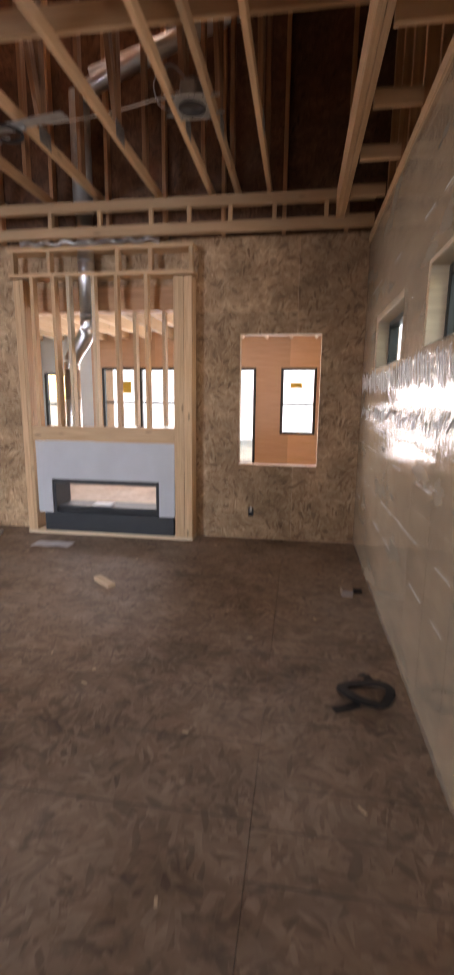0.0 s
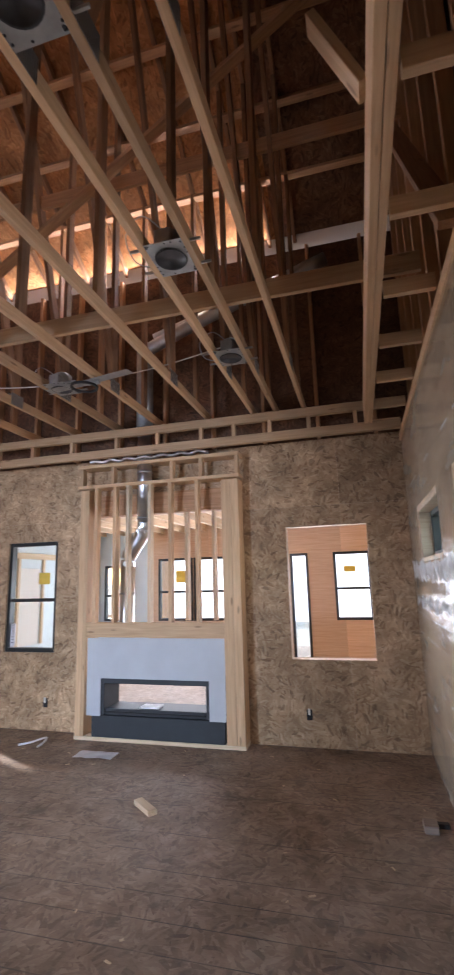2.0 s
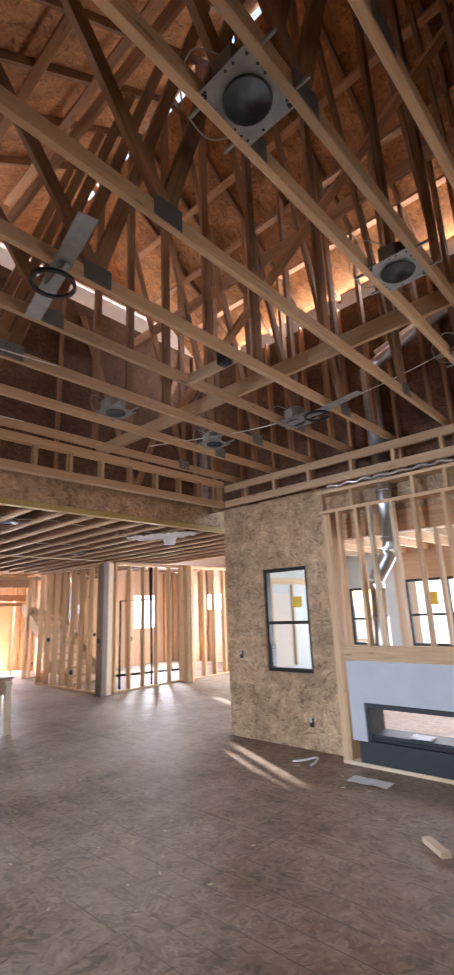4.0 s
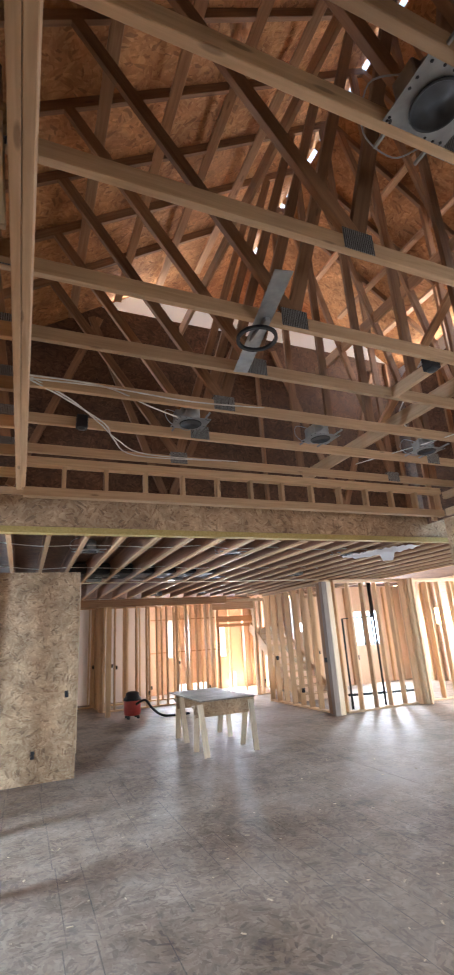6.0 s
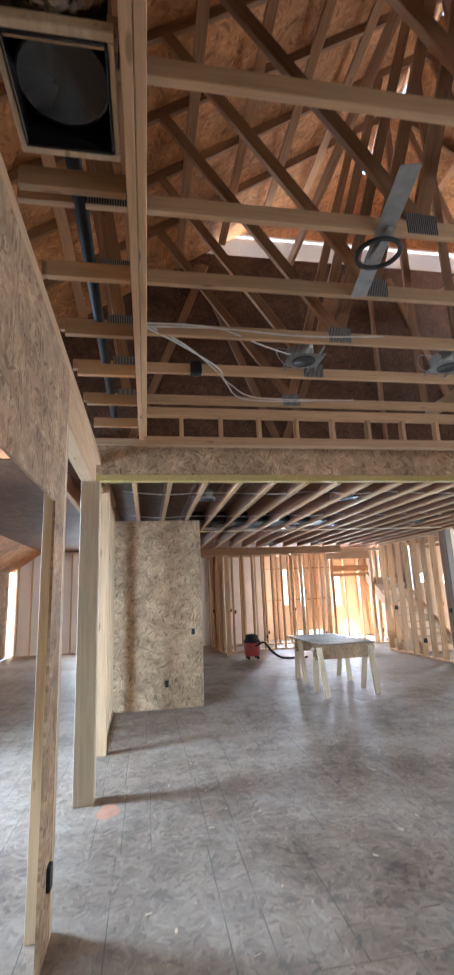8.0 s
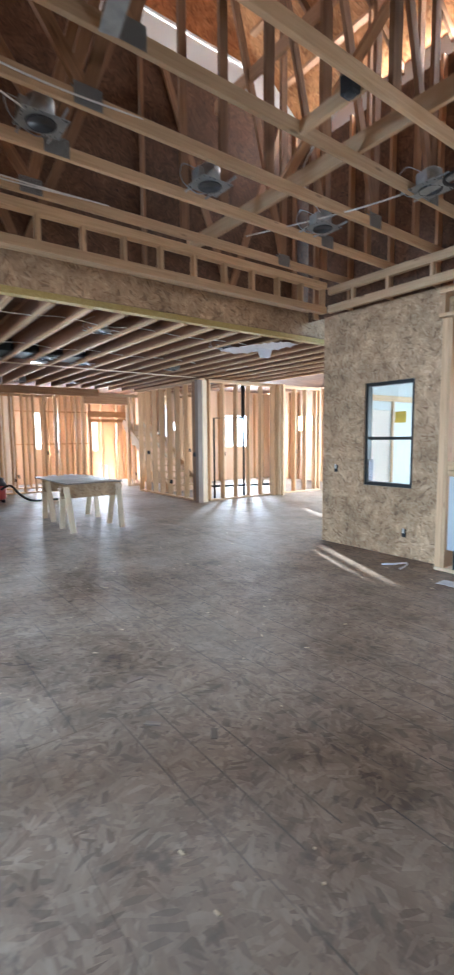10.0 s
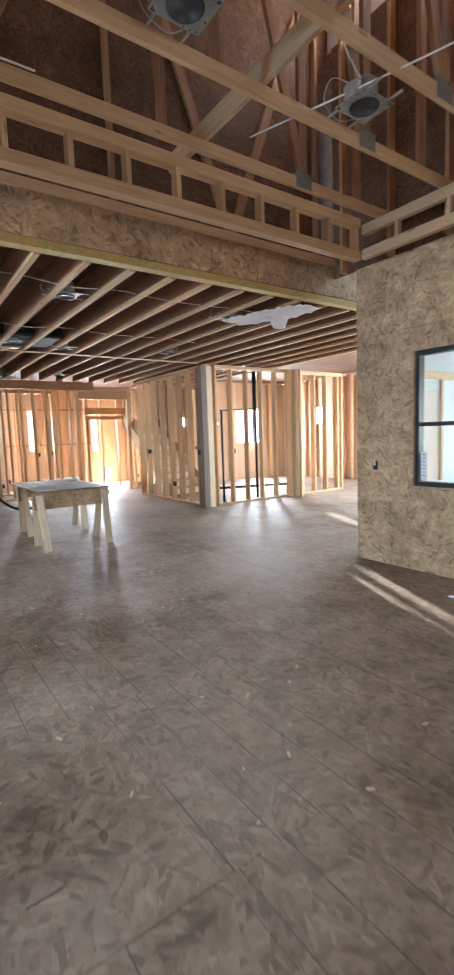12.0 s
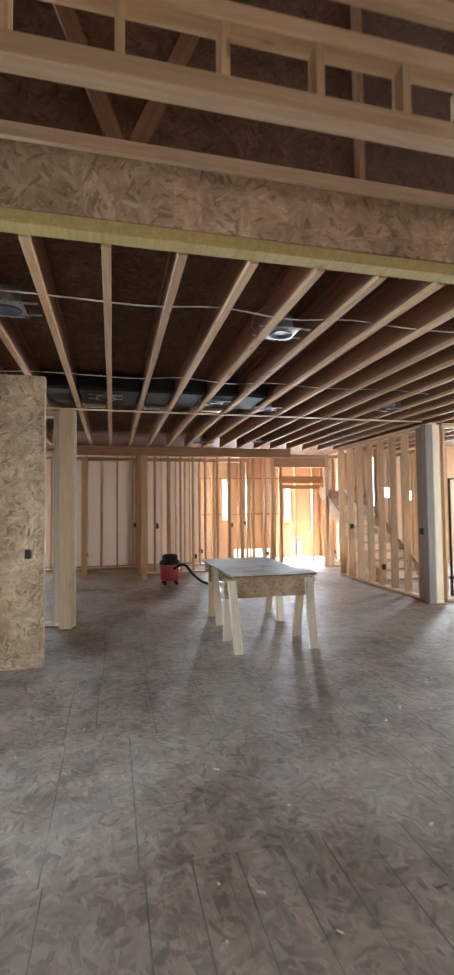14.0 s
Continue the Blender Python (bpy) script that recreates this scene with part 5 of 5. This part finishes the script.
# work table on two sawhorses
def sawhorse(cx, cy):
    s = thing("sawhorse", "pale lumber sawhorse with splayed legs", "sawhorse", (cx, cy, 0), group="sawhorses")
    stick("beam_board", (cx, cy - 0.55, 0.70), (cx, cy + 0.55, 0.70), 0.089, 0.038, M_WOOD_PALE, s)
    stick("apron", (cx + 0.06, cy - 0.52, 0.655), (cx + 0.06, cy + 0.52, 0.655), 0.018, 0.22, M_OSB_X, s)
    stick("apron", (cx - 0.06, cy - 0.5, 0.67), (cx - 0.06, cy + 0.5, 0.67), 0.018, 0.19, M_OSB_X, s)
    for sx in (-1, 1):
        for sy in (-1, 1):
            stick("leg", (cx + sx * 0.09, cy + sy * 0.45, 0.74), (cx + sx * 0.27, cy + sy * 0.42, 0.0), 0.089, 0.038, M_WOOD_PALE, s, up=(1, 0, 0))
    return s


sawhorse(-7.94, 3.04)
sawhorse(-9.22, 3.12)
tagged(box("table_board", -9.72, -7.84, 2.60, 3.58, 0.77, 0.79, M_FLOOR, None), "strand board sheet laid over two sawhorses", "work table")

# shop vacuum
vac = thing("shop_vacuum", "red shop vacuum with a black lid and hose", "vacuum", (-12.6, 2.48, 0))
VM = Matrix.Translation((-12.6, 2.48, 0))
lathe("tank", [(0.0, 0.08), (0.18, 0.08), (0.2, 0.12), (0.21, 0.4), (0.2, 0.42)], M_RED, vac, VM, "red plastic tank")
lathe("lid", [(0.215, 0.41), (0.215, 0.46), (0.17, 0.5), (0.16, 0.58), (0.10, 0.61), (0.0, 0.61)], M_BLACK, vac, VM, "black lid with motor")
for a in range(4):
    lathe("caster", [(0.0, 0.0), (0.035, 0.01), (0.035, 0.06), (0.02, 0.085), (0, 0.085)], M_BLACK, vac, VM @ Matrix.Translation((0.17 * math.cos(a * 1.57 + 0.8), 0.17 * math.sin(a * 1.57 + 0.8), 0)), sides=10)
tube("hose", [(-12.40, 2.53, 0.33), (-12.30, 2.73, 0.42), (-12.35, 2.93, 0.2), (-12.25, 3.2, 0.03), (-12.15, 3.8, 0.03)], 0.028, M_BLACK, vac, "black ribbed hose", sides=10)

# stairs beyond the hall wall
stairs = thing("stairs", "rough lumber stairs behind the studs", "stairs", (-12.0, 7.3, 0), kind="structure")
for k in range(11):
    x = -11.9 - 0.26 * k
    box("tread", x - 0.28, x, 6.8, 7.8, 0.18 * (k + 1) - 0.04, 0.18 * (k + 1), M_WOOD, stairs)
    box("riser", x - 0.02, x - 0.002, 6.82, 7.78, 0.18 * k, 0.18 * (k + 1) - 0.042, M_PLY, stairs)
for y in (6.78, 7.82):
    stick("stringer", (-11.85, y, 0.06), (-14.7, y, 2.03), 0.038, 0.28, M_WOOD, stairs)
stick("handrail", (-11.9, 6.78, 1.0), (-13.6, 6.78, 2.18), 0.04, 0.06, M_WOOD_PALE, stairs)

# plumbing
for pts in ([(-9.9, 7.0, 0.0), (-9.9, 7.0, 2.0), (-9.9, 7.9, 2.03), (-9.9, 7.9, 2.9)], [(-9.9, 7.95, 0), (-9.9, 7.95, 2.9)], [(-9.95, 6.9, 0.3), (-9.95, 9.2, 0.22)]):
    p = tube("drain_pipe", pts, 0.027, M_BLACK, smooth_path=False, sides=10)
    tagged(p, "black plastic drain pipe in the stud wall", "pipe")

# hanging insulation plastic under the joists
hp = thing("plastic_scrap", "torn white plastic hanging from the kitchen joists", "plastic", (-5.85, 4.95, CEIL))
bm = bmesh.new()
g = {}
for i in range(29):
    for j in range(9):
        u, v = i / 28, j / 8 - 0.5
        wide = 0.16 + 0.16 * abs(noise.noise((u * 5, 0.3, 1))) + 0.10 * math.sin(u * 3.1)
        drop_z = 0.05 * abs(noise.noise((u * 9, v * 6, 7))) + 0.02 * abs(noise.noise((u * 25, v * 15, 3)))
        if 0.42 < u < 0.50 and v > 0.2:
            drop_z += 0.13
        g[i, j] = bm.verts.new((-6.38 + 1.08 * u, 4.80 + 0.32 * u + wide * v * 2 + 0.03 * noise.noise((u * 12, v * 4, 9)), CEIL - 0.012 - drop_z))
for i in range(28):
    for j in range(8):
        bm.faces.new((g[i, j], g[i + 1, j], g[i + 1, j + 1], g[i, j + 1]))
part("sheet", bm, M_WHITE, hp, smooth=True)

# floor litter
coil = thing("strapping_coil", "loop of flat black strapping lying on the floor", "strapping", (0.5, 2.5, 0))


def band(name, pts, width, parent):
    """A flat bent band standing a little off the floor."""
    bm = bmesh.new()
    rows = []
    for k, (x, y, z) in enumerate(pts):
        a, b = pts[max(k - 1, 0)], pts[min(k + 1, len(pts) - 1)]
        d = Vector((b[0] - a[0], b[1] - a[1], 0)).normalized()
        n = Vector((-d.y, d.x, 0)) * width / 2
        rows.append([bm.verts.new(Vector((x, y, z)) + q) for q in (n, -n, -n + Vector((0, 0, 0.006)), n + Vector((0, 0, 0.006)))])
    for r0, r1 in zip(rows, rows[1:]):
        for q in range(4):
            bm.faces.new((r0[q], r0[(q + 1) % 4], r1[(q + 1) % 4], r1[q]))
    bm.faces.new(rows[0]), bm.faces.new(rows[-1])
    part(name, bm, M_BLACK, parent)


loop = [(0.51 + 0.125 * math.cos(a) * (1 + 0.12 * math.sin(3 * a)), 2.53 + 0.10 * math.sin(a) * (1 + 0.1 * math.cos(2 * a)), 0.004 + 0.012 * (1 + math.sin(2 * a))) for a in [k * 0.33 for k in range(20)]]
band("strap_loop", loop, 0.05, coil)
band("strap_loop", [(x + 0.012, y - 0.006, z + 0.008) for x, y, z in loop[3:16]], 0.045, coil)
band("strap_end", [(0.46, 2.44, 0.006), (0.40, 2.40, 0.004), (0.33, 2.37, 0.004)], 0.045, coil)
band("strap_end", [(0.56, 2.62, 0.006), (0.53, 2.68, 0.02), (0.50, 2.71, 0.01)], 0.045, coil)
sc = thing("scrap_box", "small dark scrap on the floor", "scrap", (0.55, 3.9, 0))
box("scrap_piece", 0.49, 0.58, 3.84, 3.95, 0.0, 0.05, M_GREY_WOOD, sc)
box("scrap_piece", 0.55, 0.66, 3.93, 3.97, 0.0, 0.03, M_BLACK, sc)
tagged(stick("wood_offcut", (-1.575, 3.855, 0.019), (-1.385, 3.70, 0.019), 0.07, 0.038, M_WOOD_PALE), "short pale lumber offcut on the floor", "offcut")
pp = thing("paper_sheet", "crumpled white paper lying on the floor", "paper", (-2.45, 4.73, 0))
bm = bmesh.new()
g = {(i, j): bm.verts.new((-2.66 + 0.42 * i / 8, 4.62 + 0.2 * j / 4, 0.006 + 0.02 * abs(noise.noise((i * 0.9, j * 1.1, 4))))) for i in range(9) for j in range(5)}
for i in range(8):
    for j in range(4):
        bm.faces.new((g[i, j], g[i + 1, j], g[i + 1, j + 1], g[i, j + 1]))
part("sheet", bm, M_PAPER, pp)
pm = thing("breaker_cabinet", "grey enamelled electric panel on the wall", "breaker cabinet", (-7.0, -4.4, 1.3))
box("panel_box", -7.4, -6.9, -4.43, -4.32, 0.9, 1.6, M_GREYBOX, pm)
# pale tube standing in for a bent piece of clear plastic
tl = tube("bent_plastic", [(-3.42, 4.80, 0.02), (-3.32, 4.86, 0.03), (-3.25, 5.03, 0.03), (-3.18, 4.90, 0.03), (-3.17, 4.78, 0.02)], 0.011, M_PAPER)
tagged(tl, "bent pale piece of plastic lying by the wall", "tool")
sp = thing("paint_mark", "faint orange spray paint mark on the floor", "paint mark", (-4.39, -0.5, 0))
bm = bmesh.new()
ring = [bm.verts.new((0.09 * (1 + 0.5 * noise.noise((math.cos(a), math.sin(a), 3))) * math.cos(a) * 1.6, 0.09 * (1 + 0.5 * noise.noise((math.cos(a), math.sin(a), 5))) * math.sin(a), 0.0015)) for a in [k * 2 * math.pi / 22 for k in range(22)]]
bm.faces.new(ring)
part("paint", bm, M_ORANGE, sp, world=Matrix.Translation((-4.39, -0.5, 0.0)))

# flat dark scraps
for k, (x, y) in enumerate([(-3.82, 2.55), (-2.28, 1.17), (-2.76, 1.3), (-4.48, 1.49), (-4.53, 1.96), (-3.8, 2.54), (-4.52, 2.62), (-2.01, 1.38)]):
    bm = bmesh.new()
    h, w = 0.035 + 0.012 * (k % 3), 0.014 + 0.006 * (k % 2)
    low = [(-h, -w * 0.7), (h * 0.9, -w), (h, w * 0.6), (-h * 0.8, w)]
    v = [bm.verts.new((u, q, z)) for z in (0.0005, 0.006) for u, q in low]
    for f in ((4, 5, 6, 7), (0, 1, 5, 4), (1, 2, 6, 5), (2, 3, 7, 6), (3, 0, 4, 7), (3, 2, 1, 0)):
        bm.faces.new([v[q] for q in f])
    chip = part("wood_scrap", bm, M_GREY_WOOD, None, world=Matrix.Translation((x, y, 0)) @ pose(0, 0, 0, 0, 0, 47 * k))
    tagged(chip, "flat dark brown splinter of wood on the floor", "wood scrap", "floor scraps")

# sawdust crumbs and chips
bm = bmesh.new()
rng = random.Random(7)
for k in range(110):
    x, y = rng.uniform(-6.5, 0.6), rng.uniform(-0.4, 5.1)
    w, h, a = rng.uniform(0.002, 0.007), rng.uniform(0.004, 0.022), rng.uniform(0, 3.14)
    c, d = math.cos(a), math.sin(a)
    vs = [bm.verts.new((x + u * c - v * d, y + u * d + v * c, 0.001 + z)) for z in (0, 0.004) for u, v in ((-h, -w), (h, -w), (h, w), (-h, w))]
    for f in ((4, 5, 6, 7), (0, 1, 5, 4), (1, 2, 6, 5), (2, 3, 7, 6), (3, 0, 4, 7)):
        bm.faces.new([vs[q] for q in f])
tagged(part("wood_chips", bm, M_WOOD_PALE, None), "scattered pale wood chips and crumbs on the floor", "debris", kind="stuff")
